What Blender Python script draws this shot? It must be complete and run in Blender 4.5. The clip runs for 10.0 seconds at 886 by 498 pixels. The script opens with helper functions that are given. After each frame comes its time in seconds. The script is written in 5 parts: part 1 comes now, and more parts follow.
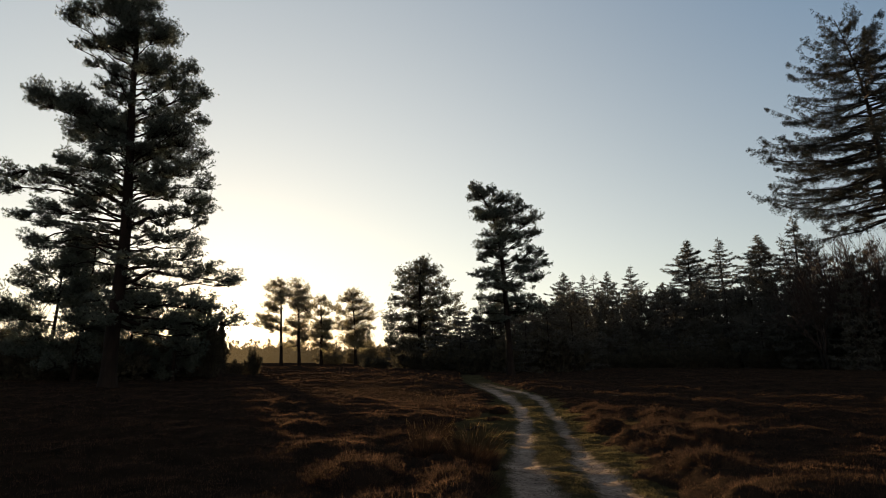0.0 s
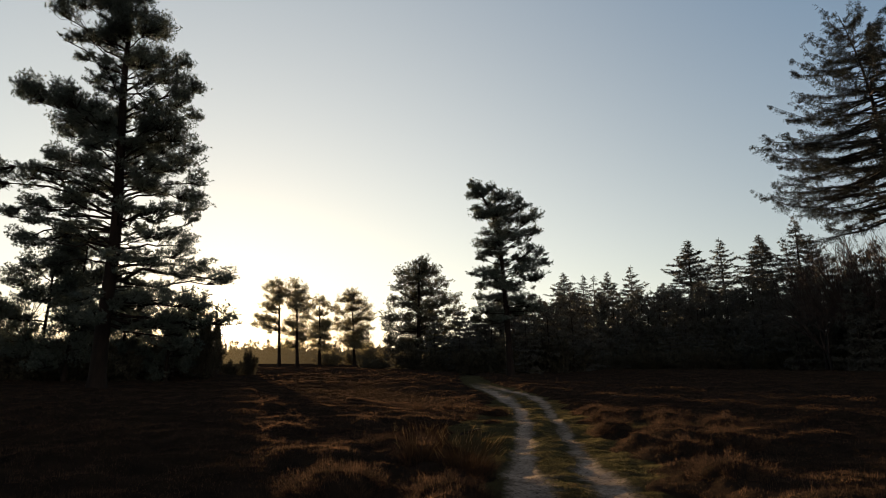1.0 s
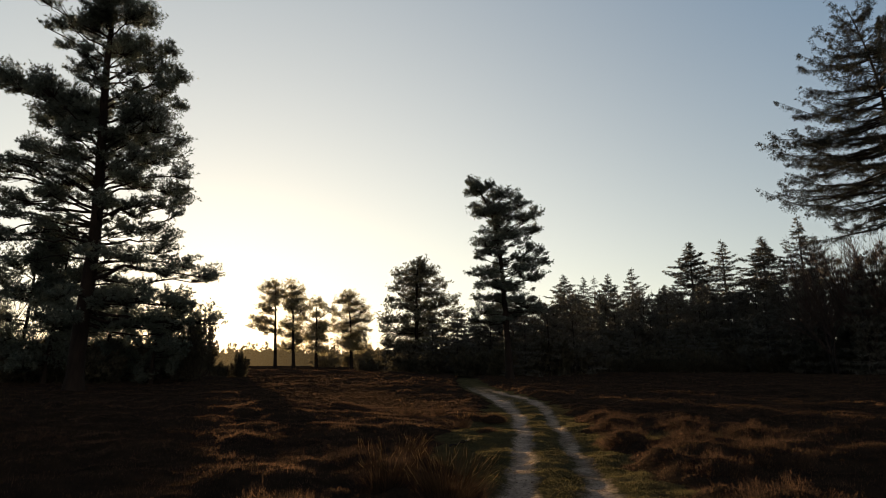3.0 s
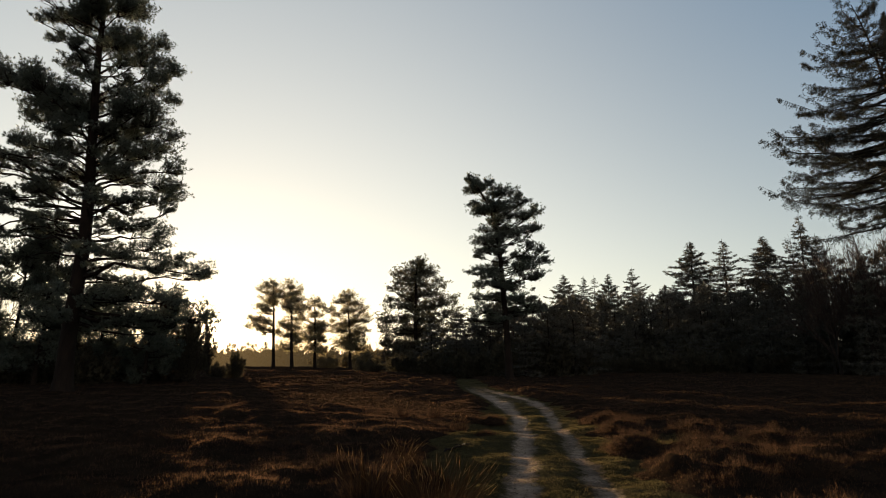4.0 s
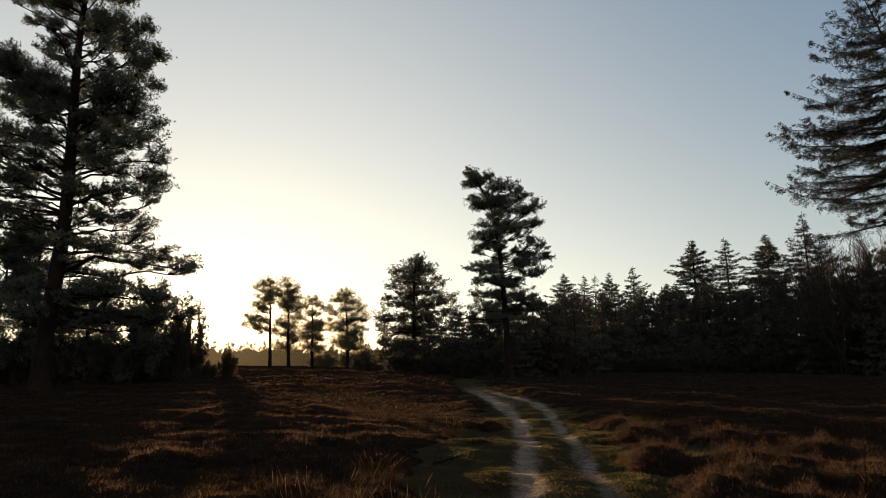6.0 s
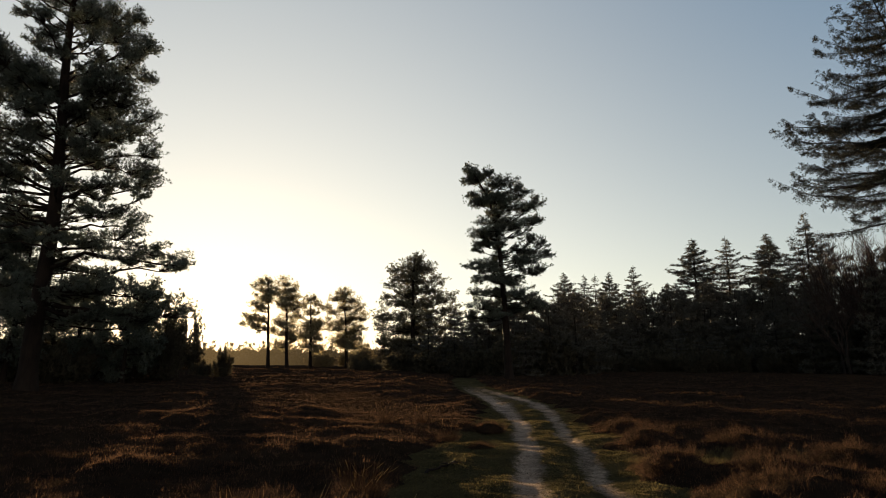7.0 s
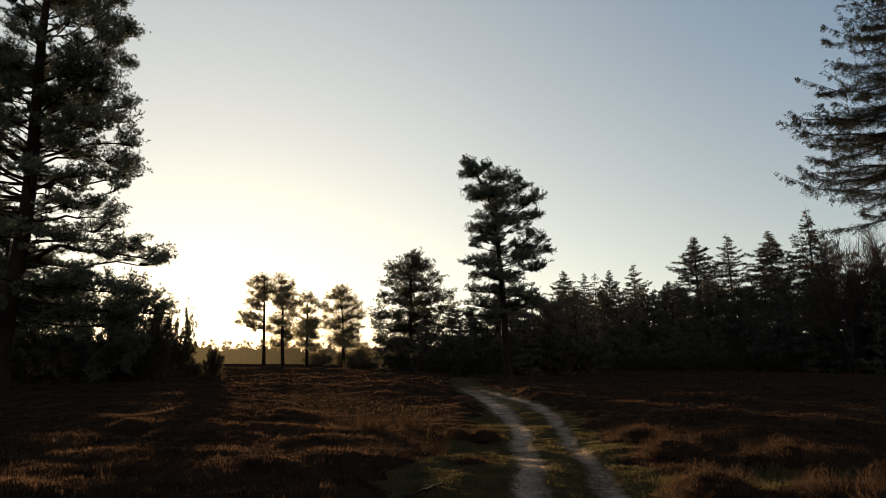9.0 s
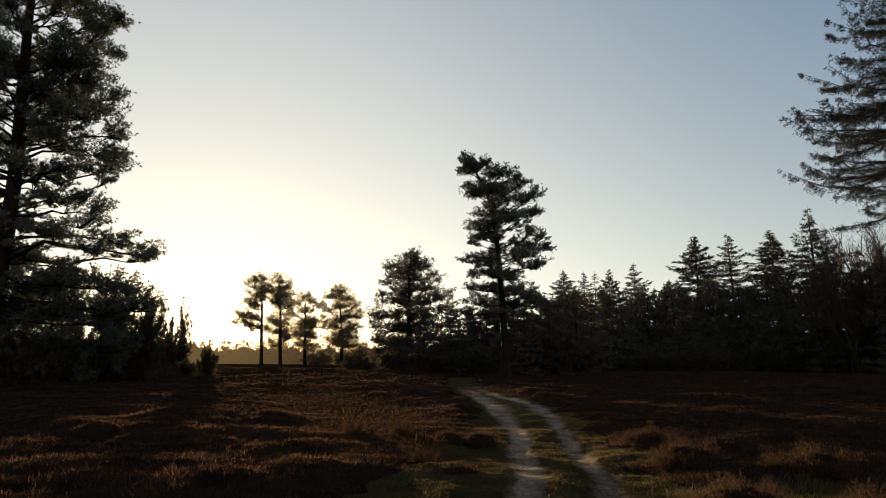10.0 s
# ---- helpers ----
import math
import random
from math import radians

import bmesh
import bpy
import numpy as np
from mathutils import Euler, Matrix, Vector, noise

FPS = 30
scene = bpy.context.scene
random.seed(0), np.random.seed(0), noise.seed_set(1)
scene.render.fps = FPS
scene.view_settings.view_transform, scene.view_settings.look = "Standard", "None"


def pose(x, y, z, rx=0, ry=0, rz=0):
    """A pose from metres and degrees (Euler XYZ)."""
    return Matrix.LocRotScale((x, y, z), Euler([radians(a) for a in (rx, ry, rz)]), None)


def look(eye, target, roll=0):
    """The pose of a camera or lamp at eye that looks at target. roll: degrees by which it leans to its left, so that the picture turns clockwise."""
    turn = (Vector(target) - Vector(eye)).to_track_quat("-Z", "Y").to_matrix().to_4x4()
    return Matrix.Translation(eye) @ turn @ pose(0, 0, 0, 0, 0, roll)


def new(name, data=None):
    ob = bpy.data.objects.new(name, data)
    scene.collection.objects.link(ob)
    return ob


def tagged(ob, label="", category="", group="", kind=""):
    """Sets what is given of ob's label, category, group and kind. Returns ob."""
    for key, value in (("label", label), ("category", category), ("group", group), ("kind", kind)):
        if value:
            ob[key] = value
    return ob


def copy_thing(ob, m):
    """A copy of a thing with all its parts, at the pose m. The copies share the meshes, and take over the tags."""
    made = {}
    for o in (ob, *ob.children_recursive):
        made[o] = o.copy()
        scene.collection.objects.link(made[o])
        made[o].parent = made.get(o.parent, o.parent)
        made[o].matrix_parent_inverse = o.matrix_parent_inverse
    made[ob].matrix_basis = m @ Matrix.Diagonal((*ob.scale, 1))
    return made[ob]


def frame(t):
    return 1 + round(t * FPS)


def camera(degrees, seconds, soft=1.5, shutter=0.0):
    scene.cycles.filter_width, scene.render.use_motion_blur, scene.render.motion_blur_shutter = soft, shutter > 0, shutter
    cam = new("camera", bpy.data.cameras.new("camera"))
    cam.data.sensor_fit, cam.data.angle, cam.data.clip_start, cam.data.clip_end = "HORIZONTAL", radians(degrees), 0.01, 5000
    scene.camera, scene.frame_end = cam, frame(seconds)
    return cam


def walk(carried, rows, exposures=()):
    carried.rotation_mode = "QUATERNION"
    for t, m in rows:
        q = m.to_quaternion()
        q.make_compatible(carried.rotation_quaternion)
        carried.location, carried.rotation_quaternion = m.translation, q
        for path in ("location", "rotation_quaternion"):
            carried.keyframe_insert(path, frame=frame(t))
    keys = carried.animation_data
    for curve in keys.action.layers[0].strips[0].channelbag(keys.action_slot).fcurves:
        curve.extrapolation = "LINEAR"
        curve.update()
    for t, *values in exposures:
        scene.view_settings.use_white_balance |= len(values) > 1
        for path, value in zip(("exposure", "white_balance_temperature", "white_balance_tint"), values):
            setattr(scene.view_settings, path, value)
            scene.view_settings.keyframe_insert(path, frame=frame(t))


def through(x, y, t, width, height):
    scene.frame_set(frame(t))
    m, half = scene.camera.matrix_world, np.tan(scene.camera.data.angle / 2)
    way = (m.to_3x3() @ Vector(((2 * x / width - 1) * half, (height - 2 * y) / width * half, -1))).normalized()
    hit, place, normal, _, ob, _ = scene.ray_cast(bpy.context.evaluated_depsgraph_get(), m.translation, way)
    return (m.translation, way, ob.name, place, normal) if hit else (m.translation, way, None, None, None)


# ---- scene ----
cam = camera(76.0, 10.0, 1.05)
METRES, EYE, TILT, LEAN, TURN = 9.3, 1.62, 11.6, 0.0, 0.0
ROWS = [
    (0.0, 0.0, 0.0, 0.0, 0.0, 0.0, -0.0),
    (0.5, 0.009, 0.05, -0.0143, 0.01, 0.05, -0.02),
    (1.0, 0.0161, 0.1014, -0.0283, -0.01, 0.1, -0.04),
    (1.5, 0.0272, 0.1513, -0.0416, 0.0, 0.17, -0.07),
    (2.0, 0.037, 0.2005, -0.0543, 0.0, 0.24, -0.11),
    (2.5, 0.0437, 0.2494, -0.0647, -0.01, 0.3, -0.15),
    (4.0, 0.0623, 0.3882, -0.1021, -0.04, 0.43, -0.2),
    (4.5, 0.0674, 0.435, -0.113, -0.05, 0.42, -0.22),
    (5.0, 0.0717, 0.4829, -0.122, -0.06, 0.39, -0.24),
    (5.5, 0.0787, 0.5302, -0.1346, -0.05, 0.38, -0.25),
    (7.0, 0.0956, 0.6676, -0.1701, -0.09, 0.35, -0.3),
    (7.5, 0.1001, 0.714, -0.1797, -0.12, 0.3, -0.3),
    (8.0, 0.1082, 0.7605, -0.1907, -0.12, 0.26, -0.3),
    (8.5, 0.1157, 0.8096, -0.2027, -0.14, 0.24, -0.29),
    (9.0, 0.1248, 0.859, -0.2117, -0.16, 0.22, -0.3),
    (9.5, 0.1354, 0.9089, -0.224, -0.17, 0.23, -0.3),
    (10.0, 0.1444, 0.9595, -0.2376, -0.19, 0.24, -0.3),
]
walk(cam, [(t, pose(0, 0, EYE, TILT, LEAN, TURN) @ pose(METRES * x * 0.9, METRES * y, METRES * z * 0.9, 90 + pitch, roll, yaw)) for t, x, y, z, yaw, pitch, roll in ROWS],
     [(0.0, 2.02, 6500, 10), (1.5, 2.03, 6550, 10), (4.0, 2.1, 6800, 10), (10.0, 2.1, 6800, 10)])

SKY_STRENGTH, SUN_STRENGTH, MIST_GLOW = 0.016, 5.0, 0.030
AUREOLE = [(60000.0, 20.0, (1.0, 0.90, 0.66)), (900.0, 0.75, (1.0, 0.84, 0.50)), (90.0, 0.03, (1.0, 0.82, 0.50)),
           (2.8, 0.134, (1.0, 0.88, 0.635)), (0.0, 0.049, (0.06, 0.42, 1.0))]
AWAY = 0.04
HAZE = 0.17
ROSY_FILL = 0.11

# ---- world and light ----
SUN_DIR = Vector((-0.359, 0.932, 0.0535)).normalized()
SUN_ELEV = math.asin(SUN_DIR.z)
SUN_AZ = math.atan2(SUN_DIR.x, SUN_DIR.y)

world = bpy.data.worlds.new("dawn_sky")
scene.world = world
world.use_nodes = True
wt = world.node_tree
wt.nodes.clear()
w_out = wt.nodes.new("ShaderNodeOutputWorld")
sky = wt.nodes.new("ShaderNodeTexSky")
sky.sky_type = "NISHITA"
sky.sun_disc = False
sky.sun_elevation = SUN_ELEV
sky.sun_rotation = SUN_AZ
sky.air_density = 1.0
sky.dust_density = 0.6
sky.ozone_density = 2.0
bg = wt.nodes.new("ShaderNodeBackground")
bg.inputs["Strength"].default_value = SKY_STRENGTH
wt.links.new(sky.outputs["Color"], bg.inputs["Color"])
# the bright aureole that the morning mist spreads round the sun
coord = wt.nodes.new("ShaderNodeTexCoord")
dot = wt.nodes.new("ShaderNodeVectorMath")
dot.operation = "DOT_PRODUCT"
dot.inputs[1].default_value = SUN_DIR
wt.links.new(coord.outputs["Generated"], dot.inputs[0])
last = bg.outputs["Background"]
for power, strength, colour in AUREOLE:
    clampd = wt.nodes.new("ShaderNodeMath")
    clampd.operation = "MAXIMUM"
    clampd.inputs[1].default_value = 0.0
    wt.links.new(dot.outputs["Value"], clampd.inputs[0])
    lobe = wt.nodes.new("ShaderNodeMath")
    lobe.operation = "POWER"
    lobe.inputs[1].default_value = power
    wt.links.new(clampd.outputs[0], lobe.inputs[0])
    amount = wt.nodes.new("ShaderNodeMath")
    amount.operation = "MULTIPLY"
    amount.inputs[1].default_value = strength
    wt.links.new(lobe.outputs[0], amount.inputs[0])
    glow = wt.nodes.new("ShaderNodeBackground")
    glow.inputs["Color"].default_value = (*colour, 1)
    wt.links.new(amount.outputs[0], glow.inputs["Strength"])
    add = wt.nodes.new("ShaderNodeAddShader")
    wt.links.new(last, add.inputs[0])
    wt.links.new(glow.outputs[0], add.inputs[1])
    last = add.outputs[0]
# pale haze low over the horizon, brighter towards the sun
def world_math(op, a, b, c=None):
    n = wt.nodes.new("ShaderNodeMath")
    n.operation = op
    for k, v in enumerate((a, b, c)):
        if v is None:
            continue
        if isinstance(v, (int, float)):
            n.inputs[k].default_value = v
        else:
            wt.links.new(v, n.inputs[k])
    return n.outputs[0]


parts = wt.nodes.new("ShaderNodeSeparateXYZ")
wt.links.new(coord.outputs["Generated"], parts.inputs[0])
fall = world_math("POWER", 0.028, world_math("MAXIMUM", parts.outputs["Z"], 0.0))
toward = world_math("MULTIPLY_ADD", dot.outputs["Value"], 0.3, 0.7)
haze = wt.nodes.new("ShaderNodeBackground")
haze.inputs["Color"].default_value = (1.0, 0.91, 0.58, 1)
wt.links.new(world_math("MULTIPLY", world_math("MULTIPLY", fall, toward), HAZE), haze.inputs["Strength"])
add = wt.nodes.new("ShaderNodeAddShader")
wt.links.new(last, add.inputs[0])
wt.links.new(haze.outputs[0], add.inputs[1])
# clear blue sky away from the sun
clear = wt.nodes.new("ShaderNodeBackground")
clear.inputs["Color"].default_value = (0.25, 0.60, 1.0, 1)
apart = world_math("MINIMUM", world_math("SUBTRACT", 1.0, dot.outputs["Value"]), 0.5)
high = world_math("MINIMUM", world_math("MULTIPLY", world_math("MAXIMUM", parts.outputs["Z"], 0.0), 2.4), 1.0)
wt.links.new(world_math("MULTIPLY", world_math("MULTIPLY", world_math("POWER", apart, 2.0), AWAY), high), clear.inputs["Strength"])
both = wt.nodes.new("ShaderNodeAddShader")
wt.links.new(add.outputs[0], both.inputs[0])
wt.links.new(clear.outputs[0], both.inputs[1])
add = both
# an unseen rosy glow opposite the low sun, added to lift camera-facing shade
rosy = wt.nodes.new("ShaderNodeBackground")
rosy.inputs["Color"].default_value = (1.0, 0.80, 0.66, 1)
wt.links.new(world_math("MULTIPLY", world_math("MAXIMUM", world_math("MULTIPLY", dot.outputs["Value"], -1.0), 0.0), ROSY_FILL), rosy.inputs["Strength"])
both = wt.nodes.new("ShaderNodeAddShader")
wt.links.new(add.outputs[0], both.inputs[0])
wt.links.new(rosy.outputs[0], both.inputs[1])
wt.links.new(both.outputs[0], w_out.inputs["Surface"])

sun_lamp = new("sun_light", bpy.data.lights.new("sun_light", "SUN"))
sun_lamp.data.energy = SUN_STRENGTH
sun_lamp.data.angle = radians(0.6)
sun_lamp.data.color = (1.0, 0.76, 0.47)
sun_lamp.matrix_world = look(SUN_DIR * 100, (0, 0, 0))


# ---- materials ----
def material(name):
    mat = bpy.data.materials.new(name)
    mat.use_nodes = True
    nt = mat.node_tree
    nt.nodes.clear()
    return mat, nt, nt.nodes.new("ShaderNodeOutputMaterial")


def noise_node(nt, scale, detail=4.0, rough=0.6, vector=None):
    n = nt.nodes.new("ShaderNodeTexNoise")
    n.inputs["Scale"].default_value = scale
    n.inputs["Detail"].default_value = detail
    n.inputs["Roughness"].default_value = rough
    if vector is not None:
        nt.links.new(vector, n.inputs["Vector"])
    return n


def ramp(nt, source, stops):
    r = nt.nodes.new("ShaderNodeValToRGB")
    while len(r.color_ramp.elements) < len(stops):
        r.color_ramp.elements.new(0.5)
    for e, (p, c) in zip(r.color_ramp.elements, stops):
        e.position, e.color = p, (*c, 1)
    nt.links.new(source, r.inputs["Fac"])
    return r


def foliage(name, dark, light, through=0.25, scale=0.5, gloss=0.25, reach=(0.15, 0.85)):
    """Needles and leaves: clump colour and leaf-by-leaf colour, partly lit through."""
    mat, nt, out = material(name)
    tc = nt.nodes.new("ShaderNodeTexCoord")
    geo = nt.nodes.new("ShaderNodeNewGeometry")
    n = noise_node(nt, scale, 3.0, 0.6, tc.outputs["Object"])
    mix = nt.nodes.new("ShaderNodeMath")
    mix.operation = "MULTIPLY_ADD"
    mix.inputs[1].default_value = 0.5
    nt.links.new(geo.outputs["Random Per Island"], mix.inputs[0])
    half = nt.nodes.new("ShaderNodeMath")
    half.operation = "MULTIPLY_ADD"
    half.inputs[1].default_value = 1.1
    half.inputs[2].default_value = -0.3
    nt.links.new(n.outputs["Fac"], half.inputs[0])
    nt.links.new(half.outputs[0], mix.inputs[2])
    col = ramp(nt, mix.outputs[0], [(reach[0], dark), (reach[1], light)])
    if gloss:
        bsdf = nt.nodes.new("ShaderNodeBsdfPrincipled")
        bsdf.inputs["Roughness"].default_value = 0.65
        bsdf.inputs["Specular IOR Level"].default_value = gloss
        nt.links.new(col.outputs["Color"], bsdf.inputs["Base Color"])
    else:
        bsdf = nt.nodes.new("ShaderNodeBsdfDiffuse")
        nt.links.new(col.outputs["Color"], bsdf.inputs["Color"])
    trans = nt.nodes.new("ShaderNodeBsdfTranslucent")
    nt.links.new(col.outputs["Color"], trans.inputs["Color"])
    mixer = nt.nodes.new("ShaderNodeMixShader")
    mixer.inputs[0].default_value = through
    nt.links.new(bsdf.outputs[0], mixer.inputs[1])
    nt.links.new(trans.outputs[0], mixer.inputs[2])
    nt.links.new(mixer.outputs[0], out.inputs["Surface"])
    return mat


def bark(name, dark, light, scale=3.0):
    mat, nt, out = material(name)
    tc = nt.nodes.new("ShaderNodeTexCoord")
    mp = nt.nodes.new("ShaderNodeMapping")
    mp.inputs["Scale"].default_value = (1.0, 1.0, 0.22)
    nt.links.new(tc.outputs["Object"], mp.inputs["Vector"])
    n = noise_node(nt, scale, 8.0, 0.7, mp.outputs["Vector"])
    big = noise_node(nt, 0.35, 2.0, 0.5, tc.outputs["Object"])
    addm = nt.nodes.new("ShaderNodeMath")
    addm.operation = "MULTIPLY_ADD"
    addm.inputs[1].default_value = 0.6
    nt.links.new(big.outputs["Fac"], addm.inputs[0])
    off = nt.nodes.new("ShaderNodeMath")
    off.operation = "SUBTRACT"
    off.inputs[1].default_value = 0.3
    nt.links.new(n.outputs["Fac"], off.inputs[0])
    nt.links.new(off.outputs[0], addm.inputs[2])
    col = ramp(nt, addm.outputs[0], [(0.25, dark), (0.75, light)])
    bsdf = nt.nodes.new("ShaderNodeBsdfPrincipled")
    bsdf.inputs["Roughness"].default_value = 0.95
    bsdf.inputs["Specular IOR Level"].default_value = 0.05
    nt.links.new(col.outputs["Color"], bsdf.inputs["Base Color"])
    bump = nt.nodes.new("ShaderNodeBump")
    bump.inputs["Strength"].default_value = 0.8
    bump.inputs["Distance"].default_value = 0.05
    nt.links.new(n.outputs["Fac"], bump.inputs["Height"])
    nt.links.new(bump.outputs[0], bsdf.inputs["Normal"])
    nt.links.new(bsdf.outputs[0], out.inputs["Surface"])
    return mat


def soil(name, stops, scale, bump_scale, bump_dist):
    mat, nt, out = material(name)
    tc = nt.nodes.new("ShaderNodeTexCoord")
    n = noise_node(nt, scale, 6.0, 0.65, tc.outputs["Object"])
    f = noise_node(nt, bump_scale, 6.0, 0.7, tc.outputs["Object"])
    col = ramp(nt, n.outputs["Fac"], stops)
    bsdf = nt.nodes.new("ShaderNodeBsdfPrincipled")
    bsdf.inputs["Roughness"].default_value = 0.95
    bsdf.inputs["Specular IOR Level"].default_value = 0.0
    nt.links.new(col.outputs["Color"], bsdf.inputs["Base Color"])
    bump = nt.nodes.new("ShaderNodeBump")
    bump.inputs["Strength"].default_value = 1.0
    bump.inputs["Distance"].default_value = bump_dist
    nt.links.new(f.outputs["Fac"], bump.inputs["Height"])
    nt.links.new(bump.outputs[0], bsdf.inputs["Normal"])
    nt.links.new(bsdf.outputs[0], out.inputs["Surface"])
    return mat


def track_material():
    """Bare sand in the two ruts, short moss and turf between and beside them."""
    mat, nt, out = material("sandy_track")
    tc = nt.nodes.new("ShaderNodeTexCoord")
    att = nt.nodes.new("ShaderNodeAttribute")
    att.attribute_name = "sand"
    edge = noise_node(nt, 4.6, 9.0, 0.8, tc.outputs["Object"])
    grain = noise_node(nt, 17.0, 10.0, 0.8, tc.outputs["Object"])
    patch = noise_node(nt, 1.1, 4.0, 0.6, tc.outputs["Object"])
    m = nt.nodes.new("ShaderNodeMath")
    m.operation = "MULTIPLY_ADD"
    m.inputs[1].default_value = 1.9
    m.inputs[2].default_value = -1.06
    nt.links.new(edge.outputs["Fac"], m.inputs[0])
    s = nt.nodes.new("ShaderNodeMath")
    s.operation = "ADD"
    nt.links.new(att.outputs["Fac"], s.inputs[0])
    nt.links.new(m.outputs[0], s.inputs[1])
    mask = ramp(nt, s.outputs[0], [(0.24, (0, 0, 0)), (0.80, (1, 1, 1))])
    sand = ramp(nt, patch.outputs["Fac"], [(0.32, (0.15, 0.108, 0.080)), (0.68, (0.40, 0.288, 0.205))])
    turf = ramp(nt, patch.outputs["Fac"], [(0.3, (0.026, 0.022, 0.010)), (0.7, (0.066, 0.052, 0.024))])
    mixc = nt.nodes.new("ShaderNodeMix")
    mixc.data_type = "RGBA"
    nt.links.new(mask.outputs["Color"], mixc.inputs[0])
    nt.links.new(turf.outputs["Color"], mixc.inputs[6])
    nt.links.new(sand.outputs["Color"], mixc.inputs[7])
    fine = ramp(nt, grain.outputs["Fac"], [(0.34, (0.42, 0.39, 0.36)), (0.60, (1.1, 1.1, 1.1))])
    mul = nt.nodes.new("ShaderNodeMix")
    mul.data_type, mul.blend_type = "RGBA", "MULTIPLY"
    mul.inputs[0].default_value = 1.0
    nt.links.new(mixc.outputs[2], mul.inputs[6])
    nt.links.new(fine.outputs["Color"], mul.inputs[7])
    bsdf = nt.nodes.new("ShaderNodeBsdfPrincipled")
    bsdf.inputs["Roughness"].default_value = 0.9
    bsdf.inputs["Specular IOR Level"].default_value = 0.0
    nt.links.new(mul.outputs[2], bsdf.inputs["Base Color"])
    bump = nt.nodes.new("ShaderNodeBump")
    bump.inputs["Strength"].default_value = 1.0
    bump.inputs["Distance"].default_value = 0.05
    nt.links.new(grain.outputs["Fac"], bump.inputs["Height"])
    nt.links.new(bump.outputs[0], bsdf.inputs["Normal"])
    nt.links.new(bsdf.outputs[0], out.inputs["Surface"])
    return mat


def far_woods_material():
    """Distant woods with sunlit mist added as their own glow, brightest below the sun."""
    mat, nt, out = material("mist_glow_woods")
    tc = nt.nodes.new("ShaderNodeTexCoord")
    n = noise_node(nt, 0.06, 5.0, 0.6, tc.outputs["Object"])
    col = ramp(nt, n.outputs["Fac"], [(0.3, (0.05, 0.045, 0.03)), (0.7, (0.10, 0.085, 0.055))])
    bsdf = nt.nodes.new("ShaderNodeBsdfDiffuse")
    nt.links.new(col.outputs["Color"], bsdf.inputs["Color"])
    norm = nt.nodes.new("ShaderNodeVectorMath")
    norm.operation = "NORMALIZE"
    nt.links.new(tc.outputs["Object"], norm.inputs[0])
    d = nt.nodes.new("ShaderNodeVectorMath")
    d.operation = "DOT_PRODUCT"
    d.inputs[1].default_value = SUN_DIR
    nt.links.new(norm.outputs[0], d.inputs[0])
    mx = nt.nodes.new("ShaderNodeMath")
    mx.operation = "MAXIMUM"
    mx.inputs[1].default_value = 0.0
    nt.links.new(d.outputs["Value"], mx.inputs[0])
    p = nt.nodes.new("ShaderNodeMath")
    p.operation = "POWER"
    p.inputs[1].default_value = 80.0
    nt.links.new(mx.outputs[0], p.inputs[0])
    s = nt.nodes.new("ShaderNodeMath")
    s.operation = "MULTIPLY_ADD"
    s.inputs[1].default_value = MIST_GLOW
    s.inputs[2].default_value = MIST_GLOW * 0.05
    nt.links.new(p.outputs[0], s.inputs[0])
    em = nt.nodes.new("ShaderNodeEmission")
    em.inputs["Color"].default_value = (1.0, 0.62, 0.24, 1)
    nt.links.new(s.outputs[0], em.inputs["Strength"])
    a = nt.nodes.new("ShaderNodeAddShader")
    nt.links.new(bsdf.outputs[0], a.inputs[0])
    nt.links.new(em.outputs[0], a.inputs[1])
    nt.links.new(a.outputs[0], out.inputs["Surface"])
    return mat


PINE_NEEDLES = foliage("pine_needles", (0.036, 0.044, 0.034), (0.108, 0.112, 0.082), 0.12, 0.35, 0.08)
# far needles carry the paleness of sunlit mist in their own colour
MIST_PALE_NEEDLES = foliage("mist_pale_pine_needles", (0.130, 0.110, 0.065), (0.30, 0.245, 0.140), 0.7, 0.3, 0.0)
SPRUCE_NEEDLES = foliage("spruce_needles", (0.044, 0.039, 0.030), (0.092, 0.081, 0.060), 0.12, 0.3, 0.1)
FIR_NEEDLES = foliage("fir_needles", (0.020, 0.020, 0.016), (0.046, 0.045, 0.037), 0.07, 0.4, 0.0)
JUNIPER_NEEDLES = foliage("juniper_needles", (0.030, 0.027, 0.018), (0.082, 0.068, 0.044), 0.25, 0.8, 0.0)
HEATHER_SPRIGS = foliage("heather_sprigs", (0.013, 0.0088, 0.0068), (0.112, 0.060, 0.033), 0.45, 0.9, 0.0, (0.36, 1.05))
FAR_HEATHER = foliage("massed_heather_sprigs", (0.020, 0.013, 0.0095), (0.080, 0.045, 0.026), 0.4, 0.5, 0.0, (0.2, 1.1))
# the broad pine's needles, lightened to stand for haze in front of it
HAZE_PALE_NEEDLES = foliage("haze_pale_pine_needles", (0.050, 0.046, 0.030), (0.120, 0.105, 0.066), 0.25, 0.3, 0.0)
# pale gold scrub leaves, the lit mist put into their colour
MIST_GOLD_SCRUB = foliage("mist_gold_scrub", (0.10, 0.078, 0.045), (0.17, 0.13, 0.07), 0.35, 0.3, 0.0)
STRAW = foliage("dry_rush", (0.026, 0.017, 0.009), (0.095, 0.058, 0.028), 0.5, 2.0, 0.0)
# dry seed heads with the low sun's golden glint in their colour
GLINT_SEED_HEADS = foliage("glint_seed_heads", (0.16, 0.105, 0.05), (0.38, 0.27, 0.14), 0.65, 2.0, 0.0)
